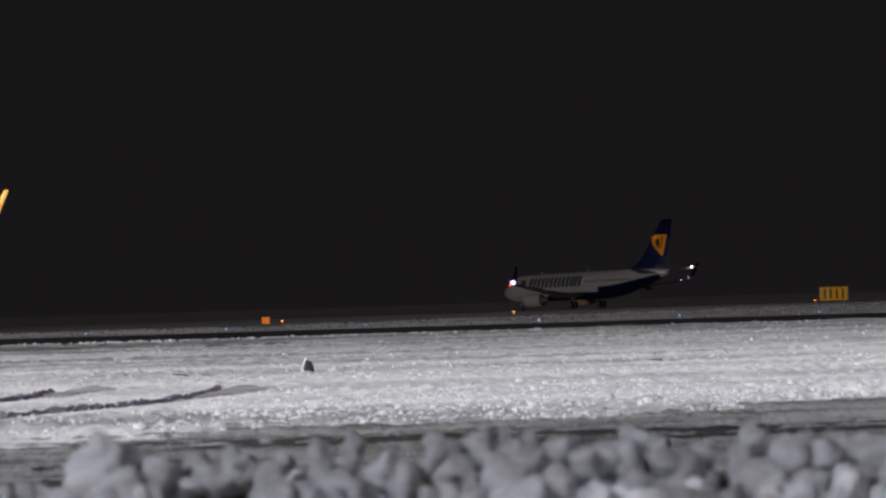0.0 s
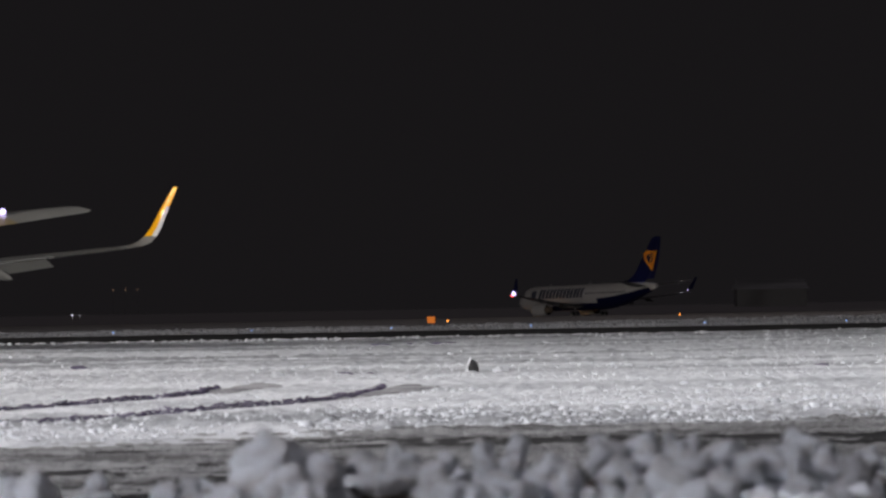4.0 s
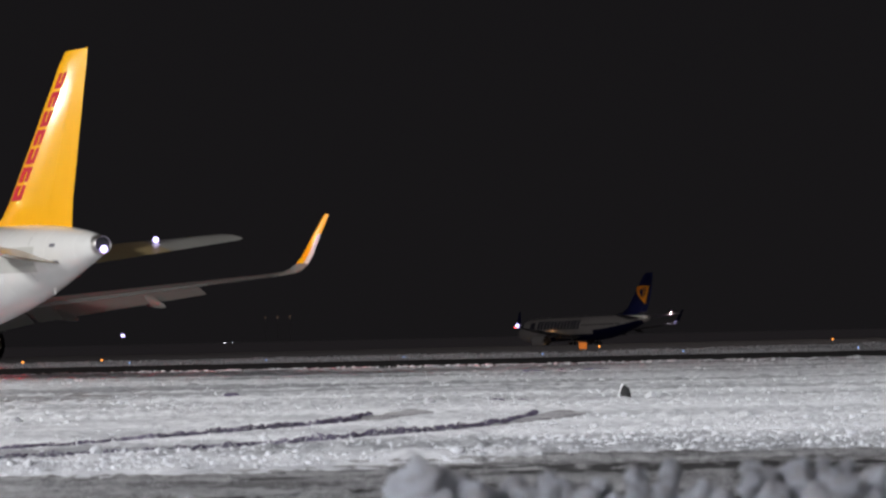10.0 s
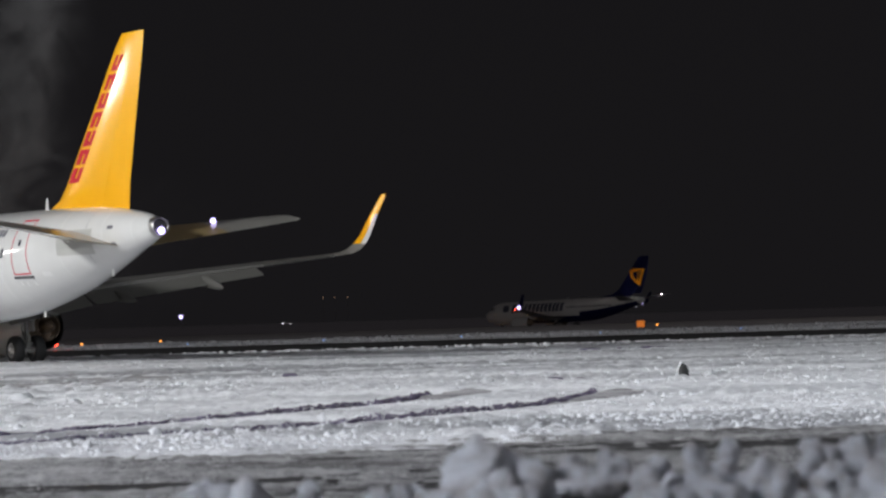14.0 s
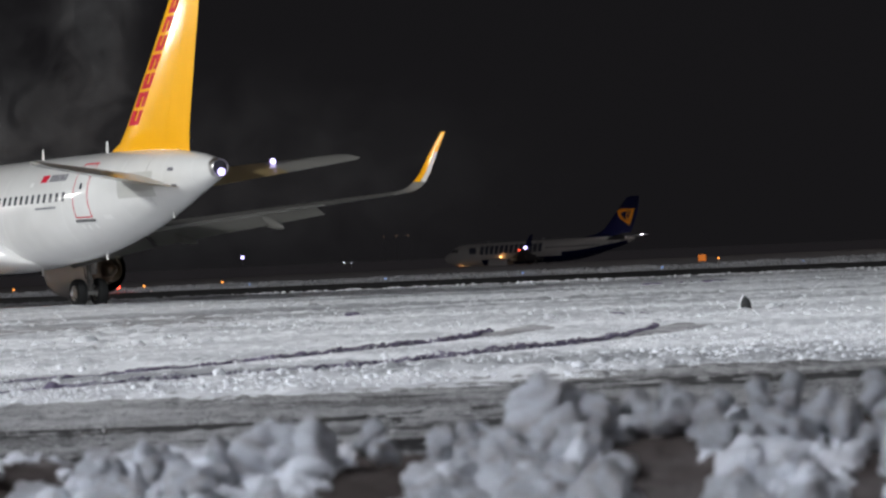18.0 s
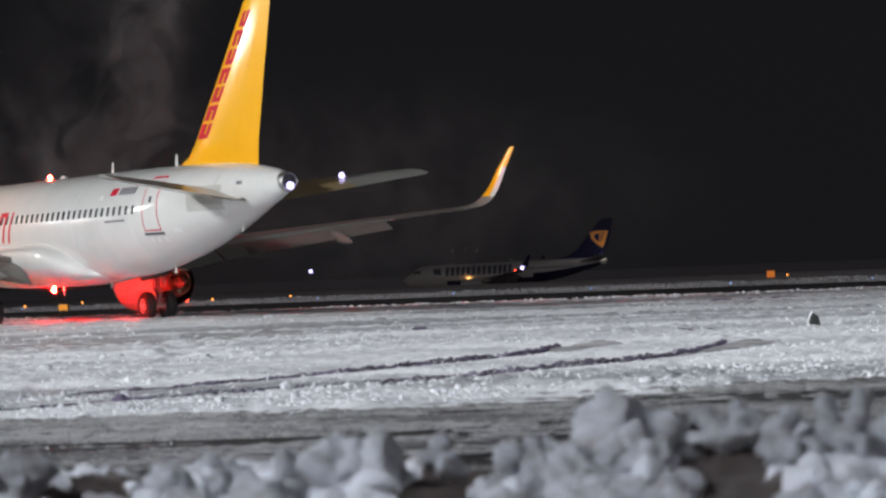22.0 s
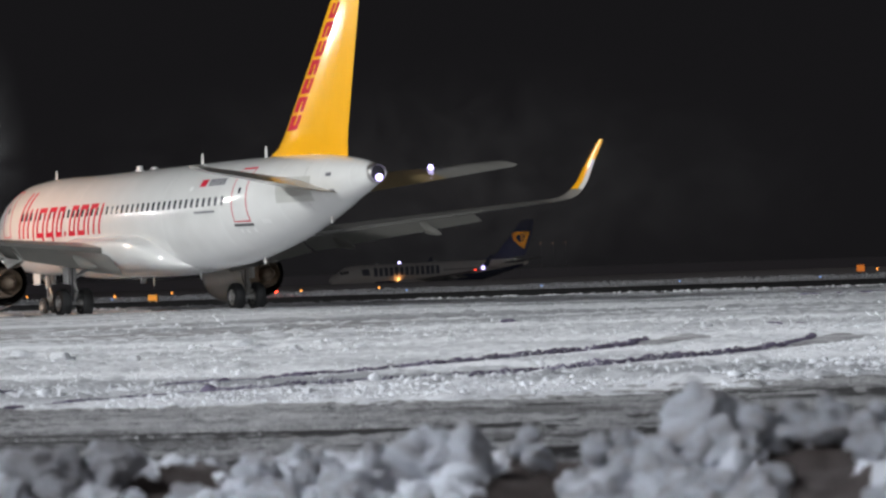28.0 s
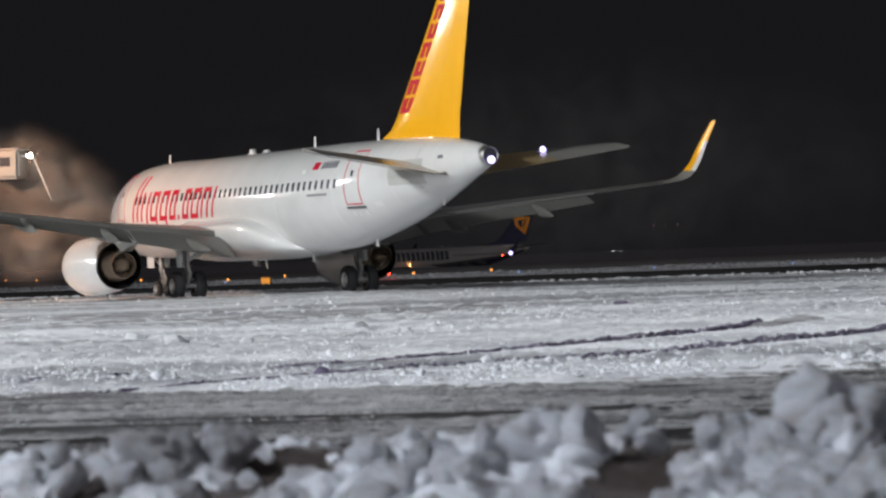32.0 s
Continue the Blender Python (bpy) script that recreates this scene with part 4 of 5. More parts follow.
for s_, z_, l_ in ((29.0, 3.05, 0.12), (29.35, 3.02, 0.12), (29.8, 3.05, 0.14), (30.6, 3.35, 0.5), (24.9, 4.75, 0.3)):
    hull.patch("small_hatch", s_, s_ + l_, z_, z_ + 0.16, M_PLATE, jet, lift=0.006, n=2, m=2)
for sgn in (1, -1):
    for k in range(4):
        y_ = 12.4 + 1.25 * k
        q = lerp_section(WING, y_)
        part("static_wick", rod_bm((A - q[0] - q[3], sgn * y_, q[2]), (A - q[0] - q[3] - 0.28, sgn * (y_ + 0.03), q[2] - 0.02), 0.012, 0.006, 5), M_DARK, jet)
shutters = []
for z, up in ((5.9, 1), (1.47, -1)):
    at = Vector((A - 15.9, 0, z))
    part("beacon_base", rod_bm(at - Vector((0, 0, 0.1 * up)), at + Vector((0, 0, 0.03 * up)), 0.2, 0.2), M_WHITE, jet)
    ball("beacon_lamp", at + Vector((0, 0, 0.095 * up)), 0.085, G_FLASH, jet, "red flashing beacon lamp")
    part("beacon_cap", rod_bm(at + Vector((0, 0, 0.185 * up)), at + Vector((0, 0, 0.205 * up)), 0.14, 0.10), M_PLATE, jet)
    # sleeve added to cover the lamp between flashes, no part of the aircraft
    v, f = lathe([(-0.02, 0.115), (0.192, 0.115), (0.192, 0.13), (-0.02, 0.13), (-0.02, 0.115)], 24)
    shutters.append((solid("beacon_shutter", [(b, c, up * a) for a, b, c in v], f, M_PLATE, jet, "added pale sleeve that opens for each flash"), at, up))
part("dome_base", rod_bm((A - 17.4, 0, 5.86), (A - 17.4, 0, 6.0), 0.22, 0.10), M_WHITE, jet)
jet.matrix_world = pose(-35.33, 119.40, 0, 0, 0, 129.53)


# ---- taxiing airliner ----
B = 19.6
taxi = new("taxiing_airliner")
tagged(taxi, "white and navy twin-engine airliner taxiing with lights on", "airliner")
hull2 = Body([(0.0, 3.0, 2.9, 0.05), (0.35, 3.5, 2.4, 0.45), (0.9, 3.85, 2.05, 0.8), (1.7, 4.3, 1.75, 1.15), (2.6, 4.95, 1.55, 1.45), (3.6, 5.3, 1.42, 1.68), (5.0, 5.45, 1.35, 1.83), (6.5, 5.48, 1.33, 1.88),
              (12, 5.48, 1.33, 1.88), (19, 5.48, 1.33, 1.88), (24.5, 5.48, 1.33, 1.88), (27.5, 5.48, 1.6, 1.84), (30.5, 5.45, 2.2, 1.65), (33.5, 5.4, 3.0, 1.25), (36.2, 5.3, 3.8, 0.75), (38.0, 5.1, 4.45, 0.3)], B)
hull2.skin("fuselage", M_WHITET, taxi)
# navy belly: the lower skin from behind the wing to the tail, set a little proud
hull2.skin("belly_paint", M_NAVY, taxi, s0=8.0, s1=36.5, lift=0.012, a0=118, a1=242, seg=24)
hull2.skin("tail_belly_paint", M_NAVY, taxi, s0=24.0, s1=37.0, lift=0.016, a0=98, a1=262, seg=24)
WING2 = [(12.6, 1.2, 2.0, 8.3, 1.0, 5), (13.4, 1.88, 2.1, 7.2, 0.9, 5), (16.2, 6.0, 2.55, 4.3, 0.5, 6), (19.4, 11.6, 3.15, 2.9, 0.34, 6), (22.4, 16.7, 3.75, 1.7, 0.2, 10), (22.9, 17.2, 3.95, 1.5, 0.16, 40), (23.3, 17.4, 4.35, 1.35, 0.13, 68)]
LET2 = [(23.3, 17.4, 4.35, 1.35, 0.13, 68), (24.2, 17.7, 5.5, 0.85, 0.07, 76), (24.8, 17.9, 6.35, 0.55, 0.04, 78)]
for sgn in (1, -1):
    secs, tip = (WING2, LET2) if sgn > 0 else (mirror(WING2), mirror(LET2))
    w = foil_loft("wing", secs, M_GREYT, taxi, B, label="grey painted swept wing")
    foil_loft("winglet", tip, M_NAVY, w, B, label="navy upturned winglet")
    for y in (4.2, 7.4, 10.6):
        s, yy, z, c, t, l = lerp_section(WING2, y)
        fairing((B - s - 0.55 * c, sgn * y, z - 0.25 * t), 0.6 * c + 0.5, 0.3, w, M_GREYT)
    foil_loft("stabilizer", [(32.6, sgn * 0.6, 4.75, 4.0, 0.36, 0), (36.9, sgn * 7.0, 5.45, 1.6, 0.14, 0), (37.2, sgn * 7.17, 5.47, 1.2, 0.06, 0)], M_GREYT, taxi, B, label="grey tailplane half")
    engine((sgn * 4.83, 1.52), 1.05, taxi, B, M_WHITET, 11.2, 15.0, sgn, 2.3, 15)
    gear("main_gear", (0, sgn * 2.86), 1.9, 0.56, 0.4, 0.86, taxi, 0.1)
    ball("wing_tip_lamp", (B - 23.6, sgn * 17.45, 4.1), 0.34 if sgn > 0 else 0.26, G_BLUEW, w, "cold white wing tip lamp")
    ball("nav_lamp", (B - 22.25, sgn * 16.9, 3.76), 0.13, G_RED if sgn > 0 else G_WHITE, w)
    ball("logo_lamp", (B - 37.4, sgn * 5.4, 5.5), 0.05, G_LOGO if sgn > 0 else G_LOGO2, taxi, "white lamp on the tailplane")
    # plates added to hide the port logo lamp from aft and outboard
    for hx, hy, hz, wx, wy, wz in ((-0.17, 0, 0, 0.02, 0.36, 0.3), (0, 0.17, 0, 0.36, 0.02, 0.3)) if sgn > 0 else ():
        part("added_hood", box_bm(wx, wy, wz, (B - 37.4 + hx, sgn * 5.4 + hy, 5.48 + hz)), M_DARK, taxi, smooth=False)
    # wing root landing lamp, small and warm
    ball("landing_lamp", (B - 12.4, sgn * 2.2, 2.72), 0.08, G_LAND, taxi, "warm landing lamp in the wing root")
gear("nose_gear", (B - 4.0, 0), 1.7, 0.34, 0.2, 0.45, taxi, 0.1)
# plate added behind the taxi lamp, so that it shows only from ahead
part("added_hood", box_bm(0.12, 0.5, 0.5, (B - 3.95, 0, 1.3), 0.03), M_DARK, taxi, smooth=False)
ball("taxi_lamp", (B - 3.72, 0.0, 1.3), 0.09, G_LAND, taxi, "warm taxi lamp on the nose leg")
FIN2 = [(26.9, 0, 5.35, 10.3, 0.3, 0), (30.6, 0, 5.9, 6.8, 0.4, 0), (32.2, 0, 6.7, 5.6, 0.42, 0), (34.5, 0, 9.3, 4.35, 0.34, 0), (36.9, 0, 12.2, 2.5, 0.2, 0), (37.6, 0, 12.5, 1.75, 0.1, 0)]
fin2 = foil_loft("fin", FIN2, M_NAVY, taxi, B, True, "navy blue fin", c1=0.74)
foil_loft("rudder", [(q[0] + 0.745 * q[3], 0, q[2], 0.255 * q[3], q[4] * 0.5, 0) for q in FIN2[1:]], M_NAVY, taxi, B, True, "navy blue rudder")
# gold tail emblem: a plain rounded wedge with gaps
def emblem(side):
    cs, cz = 36.6, 9.0
    pts = [(-1.55, 1.0), (-0.6, 1.35), (1.0, 1.25), (1.9, 1.2), (1.3, -0.4), (0.7, -1.9), (-0.3, -1.15), (-1.3, -0.2)]
    inner = [(-0.85, 0.45), (-0.3, 0.75), (0.2, 0.75), (0.2, 0.2), (0.1, -0.6), (-0.05, -0.75), (-0.4, -0.45), (-0.7, 0.0)]
    def at(p, lift):
        return (B - cs - p[0], side * (0.235 + lift), cz + p[1])
    n = len(pts)
    vv = [at(p, 0.012) for p in pts] + [at(p, 0.012) for p in inner] + [at(p, -0.05) for p in pts] + [at(p, -0.05) for p in inner]
    ff = [(i, (i + 1) % n, n + (i + 1) % n, n + i) for i in range(n)]
    ff += [(2 * n + i, 2 * n + (i + 1) % n, (i + 1) % n, i) for i in range(n)]
    ff += [(n + i, n + (i + 1) % n, 3 * n + (i + 1) % n, 3 * n + i) for i in range(n)]
    solid("tail_emblem", vv, ff, M_GOLD, fin2, "gold painted tail emblem", smooth=False)
    for k in range(3):
        q = 0.35 + 0.36 * k
        vv = [at((q, 1.0), 0.014), at((q + 0.16, 1.0), 0.014), at((q * 0.45 + 0.3, -0.9 + 0.35 * k), 0.014), at((q * 0.45 + 0.2, -0.9 + 0.35 * k), 0.014)]
        solid("emblem_bar", vv + [(x, y - side * 0.05, z) for x, y, z in vv], [(0, 1, 2, 3), (4, 5, 6, 7), (0, 1, 5, 4), (1, 2, 6, 5), (2, 3, 7, 6), (3, 0, 4, 7)], M_NAVY, fin2, smooth=False)


emblem(1), emblem(-1)
# dark side marking: plain blocks of letter size, and the small mark before them
s = 8.0
for k in range(7):
    wid = 0.6 if k == 5 else 1.68
    for b in range(1 if k == 5 else 2):
        hull2.patch("side_marking", s + (0 if b == 0 else wid - 0.7), s + (0.7 if b == 0 else wid), 3.35, 4.9, M_HAZEMARK, taxi, lean=0.08, lift=0.02, n=2, m=6, label="navy painted marking")
    s += wid + 0.28
hull2.patch("small_emblem", 5.9, 7.3, 3.6, 4.75, M_HAZEMARK, taxi, lean=-0.1, n=3, m=4)
for k in range(52):
    q = 5.6 + k * 0.508
    if q > 21.2:
        hull2.patch("cabin_window", q - 0.11, q + 0.11, 3.85, 4.15, M_GLASS, taxi, n=2, m=3)
for k in range(3):
    hull2.patch("cockpit_window", 2.0 + 0.5 * k, 2.42 + 0.5 * k, 3.95 + 0.05 * k, 4.4 + 0.08 * k, M_GLASS, taxi, n=3, m=3)
blade((B - 9, 0, 5.46), 0.4, taxi)
blade((B - 20, 0, 5.46), 0.4, taxi)


# ---- ploughed snow bank in front of the viewer ----
def clod_mesh(seed, sub=4, rough=1.0):
    bm = bmesh.new()
    bmesh.ops.create_icosphere(bm, subdivisions=sub, radius=1.0)
    off = Vector((seed * 7.3, seed * 3.1, seed * 1.7))
    for vtx in bm.verts:
        d = vtx.co.normalized()
        k = 1 + 0.50 * noise.fractal(d * 1.1 + off, 1.0, 2.0, 2) + rough * (0.34 * abs(noise.noise(d * 1.9 + off)) + 0.14 * abs(noise.noise(d * 4.2 + off)) + 0.06 * abs(noise.noise(d * 11 + off)) + 0.02 * noise.noise(d * 26 + off) - 0.06)
        vtx.co = d * max(0.45, k)
        vtx.co.z *= 0.9
    mean = sum(vtx.co.length for vtx in bm.verts) / len(bm.verts)
    bmesh.ops.scale(bm, vec=Vector((1, 1, 1)) / mean, verts=bm.verts)
    me = bpy.data.meshes.new("snow_clod")
    bm.to_mesh(me)
    bm.free()
    me.materials.append(M_CLOD)
    me.polygons.foreach_set("use_smooth", [True] * len(me.polygons))
    return me


CLODS = [clod_mesh(k + 1, 4, 1.25) for k in range(12)]
SMALL = [clod_mesh(k + 13, 3, 1.35) for k in range(12)]
GREYCLODS = [clod_mesh(k + 61, 4, 1.25) for k in range(3)]
for me in GREYCLODS:
    me.materials[0] = M_GREYCLOD
rng = random.Random(5)


def clod(x, y, z, r, tall=1.0):
    darker = r > 0.08 and (-4.78 < x < -4.3 or 0.95 < x < 1.1)
    ob = new("snow_clod", GREYCLODS[rng.randrange(3)] if darker else (CLODS if r > 0.09 else SMALL)[rng.randrange(12)])
    ob.location = (x, y, z)
    ob.rotation_euler = (rng.uniform(0, 6.3) if tall == 1 else rng.uniform(-0.2, 0.2), rng.uniform(-0.4, 0.4), rng.uniform(0, 6.3))
    r *= 1.08
    ob.scale = (r * rng.uniform(0.95, 1.3), r * rng.uniform(0.9, 1.2), r * tall * rng.uniform(0.95, 1.1))
    return tagged(ob, "darker grey snow clod on the ploughed bank" if darker else "pale rounded frozen snow clod on the ploughed bank", "snow clod", "clods on the snow bank")


# brown hollows of the bank where no clod lies, with shade painted in: place along it and half width
HOLLOWS = ((-5.0, 0.22), (-4.15, 0.20), (-2.38, 0.18), (-1.05, 0.20), (-0.09, 0.08), (1.28, 0.10))


def bank_top(x):
    return 0.43 + 0.09 * ramp_up(x, -5.4, -4.4) + 0.11 * ramp_up(x, -2.2, -1.1)


def near_bank():
    xs = np.arange(-7.5, 4.5, 0.028)
    ys = np.concatenate([np.arange(11.5, 15.6, 0.03), np.arange(15.6, 18.0, 0.1)])
    X, Y = np.meshgrid(xs, ys)
    u = (Y - 11.5) / 6.5
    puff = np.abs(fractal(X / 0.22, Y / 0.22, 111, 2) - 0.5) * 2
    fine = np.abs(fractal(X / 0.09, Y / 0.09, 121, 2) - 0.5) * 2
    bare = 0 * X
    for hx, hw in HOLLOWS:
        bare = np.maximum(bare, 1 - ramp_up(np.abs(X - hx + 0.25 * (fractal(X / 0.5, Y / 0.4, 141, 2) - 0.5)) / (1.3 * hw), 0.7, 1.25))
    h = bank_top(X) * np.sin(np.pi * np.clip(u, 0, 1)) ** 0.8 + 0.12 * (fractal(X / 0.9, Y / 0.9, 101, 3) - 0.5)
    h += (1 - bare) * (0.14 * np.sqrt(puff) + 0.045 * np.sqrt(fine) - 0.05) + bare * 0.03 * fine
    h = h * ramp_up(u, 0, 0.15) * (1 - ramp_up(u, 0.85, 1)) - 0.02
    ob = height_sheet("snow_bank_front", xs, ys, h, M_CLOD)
    ob.data.materials.append(M_BANKSHADE)
    # hollows and creases take the brown that holds soil and painted shade
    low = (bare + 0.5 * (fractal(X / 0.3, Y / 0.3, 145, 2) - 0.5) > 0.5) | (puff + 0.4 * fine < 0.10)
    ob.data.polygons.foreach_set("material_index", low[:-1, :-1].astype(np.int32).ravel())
    return tagged(ob, "dirty ploughed snow bank, shade painted into its brown hollows", "snow bank", kind="structure")


near_bank()
# small crumbs between the clods, joined
CRUMBS = []
for k in range(46):
    x, y = rng.uniform(-2.6, 3.2), rng.uniform(13.0, 13.7)
    if not any(abs(x - hx) < hw for hx, hw in HOLLOWS):
        CRUMBS.append((x, y, 0.34 + 0.18 * rng.random() + 0.10 * float(ramp_up(x, -2.2, -1.1)), rng.choice((0.05, 0.07, 0.09))))
for place in ((-5.33, 13.84, 0.51, 0.034), (-5.26, 13.97, 0.59, 0.053, 1.3), (-5.14, 13.8, 0.49, 0.073), (-4.86, 13.79, 0.48, 0.068), (-4.77, 13.93, 0.56, 0.132), (-4.64, 13.99, 0.59, 0.095), (-4.5, 14.05, 0.63, 0.069), (-4.41, 14.02, 0.61, 0.111), (-4.34, 13.71, 0.42, 0.041), (-4.23, 13.76, 0.45, 0.052), (-3.99, 13.79, 0.46, 0.07), (-3.85, 13.73, 0.43, 0.062), (-3.68, 13.82, 0.48, 0.068), (-3.66, 13.93, 0.54, 0.105), (-3.56, 13.81, 0.47, 0.073), (-3.46, 13.93, 0.53, 0.037), (-3.43, 13.96, 0.55, 0.058), (-3.3, 13.75, 0.43, 0.078)):
    clod(*place)
for place in ((-3.18, 13.79, 0.45, 0.073), (-3.12, 14.01, 0.58, 0.064, 1.5), (-3.1, 13.87, 0.49, 0.068), (-2.9, 13.75, 0.42, 0.068), (-2.88, 14.05, 0.59, 0.138), (-2.75, 14.05, 0.59, 0.133), (-2.74, 13.83, 0.46, 0.084), (-2.68, 13.99, 0.55, 0.074), (-2.57, 14.01, 0.56, 0.026), (-2.44, 14.13, 0.63, 0.053), (-2.43, 14.21, 0.68, 0.038, 1.6), (-2.36, 14.07, 0.6, 0.058), (-2.1, 13.92, 0.5, 0.055), (-2.09, 14.1, 0.61, 0.075), (-1.99, 13.81, 0.44, 0.057), (-1.98, 14.18, 0.65, 0.046, 1.5), (-1.95, 14.05, 0.58, 0.064), (-1.89, 13.95, 0.52, 0.084)):
    clod(*place)
for place in ((-1.79, 14.09, 0.6, 0.085), (-1.78, 13.7, 0.49, 0.109), (-1.71, 13.97, 0.52, 0.095), (-1.67, 13.62, 0.45, 0.098), (-1.67, 14.23, 0.8, 0.065), (-1.6, 14.13, 0.74, 0.133), (-1.54, 13.95, 0.63, 0.1), (-1.53, 13.57, 0.41, 0.092), (-1.48, 14.2, 0.78, 0.083), (-1.44, 13.93, 0.62, 0.118), (-1.37, 14.1, 0.72, 0.083), (-1.36, 13.7, 0.48, 0.078), (-1.22, 13.57, 0.41, 0.044), (-1.2, 14.22, 0.78, 0.054), (-1.12, 14.12, 0.72, 0.069), (-1.07, 14.08, 0.69, 0.069), (-1.03, 14.26, 0.8, 0.035, 1.7), (-0.99, 14.12, 0.72, 0.08)):
    clod(*place)
for place in ((-0.95, 13.65, 0.45, 0.07), (-0.87, 13.98, 0.63, 0.053), (-0.83, 14.12, 0.71, 0.072), (-0.79, 13.74, 0.49, 0.086), (-0.78, 13.75, 0.64, 0.073), (-0.78, 14.22, 0.77, 0.048), (-0.75, 13.93, 0.6, 0.079), (-0.71, 13.54, 0.38, 0.092), (-0.65, 13.77, 0.64, 0.062), (-0.62, 14.27, 0.8, 0.043, 1.5), (-0.6, 14.14, 0.72, 0.059), (-0.59, 13.86, 0.56, 0.099), (-0.51, 13.66, 0.44, 0.085), (-0.5, 13.85, 0.69, 0.058), (-0.47, 14.2, 0.75, 0.054), (-0.46, 14.33, 0.83, 0.041, 1.8), (-0.42, 13.79, 0.65, 0.057), (-0.33, 13.93, 0.73, 0.053)):
    clod(*place)
for place in ((-0.27, 13.88, 0.7, 0.079), (-0.21, 13.82, 0.67, 0.073), (-0.09, 13.7, 0.6, 0.057), (-0.08, 14.13, 0.85, 0.04), (-0.06, 14.02, 0.78, 0.074), (0.01, 13.93, 0.72, 0.074), (0.09, 13.86, 0.68, 0.047), (0.11, 13.72, 0.6, 0.062), (0.13, 14.1, 0.82, 0.056), (0.17, 14.01, 0.77, 0.066), (0.23, 13.86, 0.68, 0.089), (0.25, 14.17, 0.86, 0.029, 1.4), (0.28, 14.07, 0.8, 0.056), (0.32, 13.97, 0.74, 0.071), (0.36, 14.13, 0.84, 0.037), (0.41, 14.01, 0.76, 0.05), (0.47, 13.78, 0.63, 0.086), (0.51, 14.04, 0.78, 0.074)):
    clod(*place)
for place in ((0.61, 14, 0.75, 0.074), (0.65, 13.72, 0.59, 0.062), (0.72, 14.02, 0.76, 0.074), (0.82, 13.98, 0.74, 0.074), (0.82, 14.18, 0.86, 0.032, 1.5), (0.84, 13.82, 0.65, 0.07), (0.88, 14.11, 0.81, 0.061), (0.94, 14.07, 0.79, 0.05), (0.99, 13.98, 0.73, 0.069), (1.07, 13.94, 0.71, 0.082), (1.16, 14.02, 0.76, 0.053), (1.23, 14, 0.74, 0.034), (1.25, 13.71, 0.57, 0.057), (1.33, 13.98, 0.73, 0.069), (1.39, 13.85, 0.65, 0.086), (1.39, 14.09, 0.79, 0.059, 1.4), (1.43, 13.74, 0.59, 0.083), (1.54, 13.99, 0.73, 0.087)):
    clod(*place)
for place in ((1.54, 14.08, 0.78, 0.043), (1.63, 13.79, 0.61, 0.089), (1.65, 14.11, 0.8, 0.048), (1.71, 13.99, 0.73, 0.079), (1.78, 14.11, 0.8, 0.043), (1.82, 14.03, 0.75, 0.074), (1.84, 13.79, 0.61, 0.089), (1.92, 13.99, 0.72, 0.079), (2.03, 14.05, 0.75, 0.058)):
    clod(*place)
for k in range(330):
    x, y = rng.uniform(-6.2, 3.4), rng.uniform(13.0, 15.6)
    r = rng.choice((0.04, 0.06, 0.08, 0.11))
    if noise.noise(Vector((1.3 * x, 1.3 * y, 4.0))) > 0.36 or any(abs(x - hx) < hw for hx, hw in HOLLOWS):
        continue
    z = bank_top(x) * math.sin(math.pi * (y - 11.5) / 6.5) ** 0.8 + rng.uniform(-0.04, 0.04)
    CRUMBS.append((x, y, z, r))
# low lumps along the viewer's side of the bank
for k in range(120):
    x, y = rng.uniform(-5.6, 2.6), rng.uniform(12.6, 13.4)
    if not any(abs(x - hx) < 0.8 * hw for hx, hw in HOLLOWS):
        CRUMBS.append((x, y, bank_top(x) * math.sin(math.pi * (y - 11.5) / 6.5) ** 0.8 + rng.uniform(-0.03, 0.05), rng.choice((0.05, 0.07, 0.09, 0.11))))
cv, cf, base = [], [], 0
ROUND = []
for k in range(6):
    me = clod_mesh(k + 31, 3, 1.35)
    co = np.empty(3 * len(me.vertices), np.float32)
    me.vertices.foreach_get("co", co)
    ROUND.append((co.reshape(-1, 3), np.array([tuple(p.vertices) for p in me.polygons])))
for x, y, z, r in CRUMBS:
    if r > 0.07:
        clod(x, y, z - 0.03, r)
        continue
    co, fc = ROUND[rng.randrange(6)]
    turn = np.array(pose(0, 0, 0, rng.uniform(0, 360), rng.uniform(-25, 25), rng.uniform(0, 360)).to_3x3())
    cv.append(co @ turn.T * r + np.array((x, y, z)))
    cf.append(fc + base)
    base += len(co)
crumbs = solid("snow_crumbs", np.concatenate(cv), np.concatenate(cf), M_CLOD)
tagged(crumbs, "small crumbs of snow between the clods of the bank", "snow crumbs", kind="stuff")


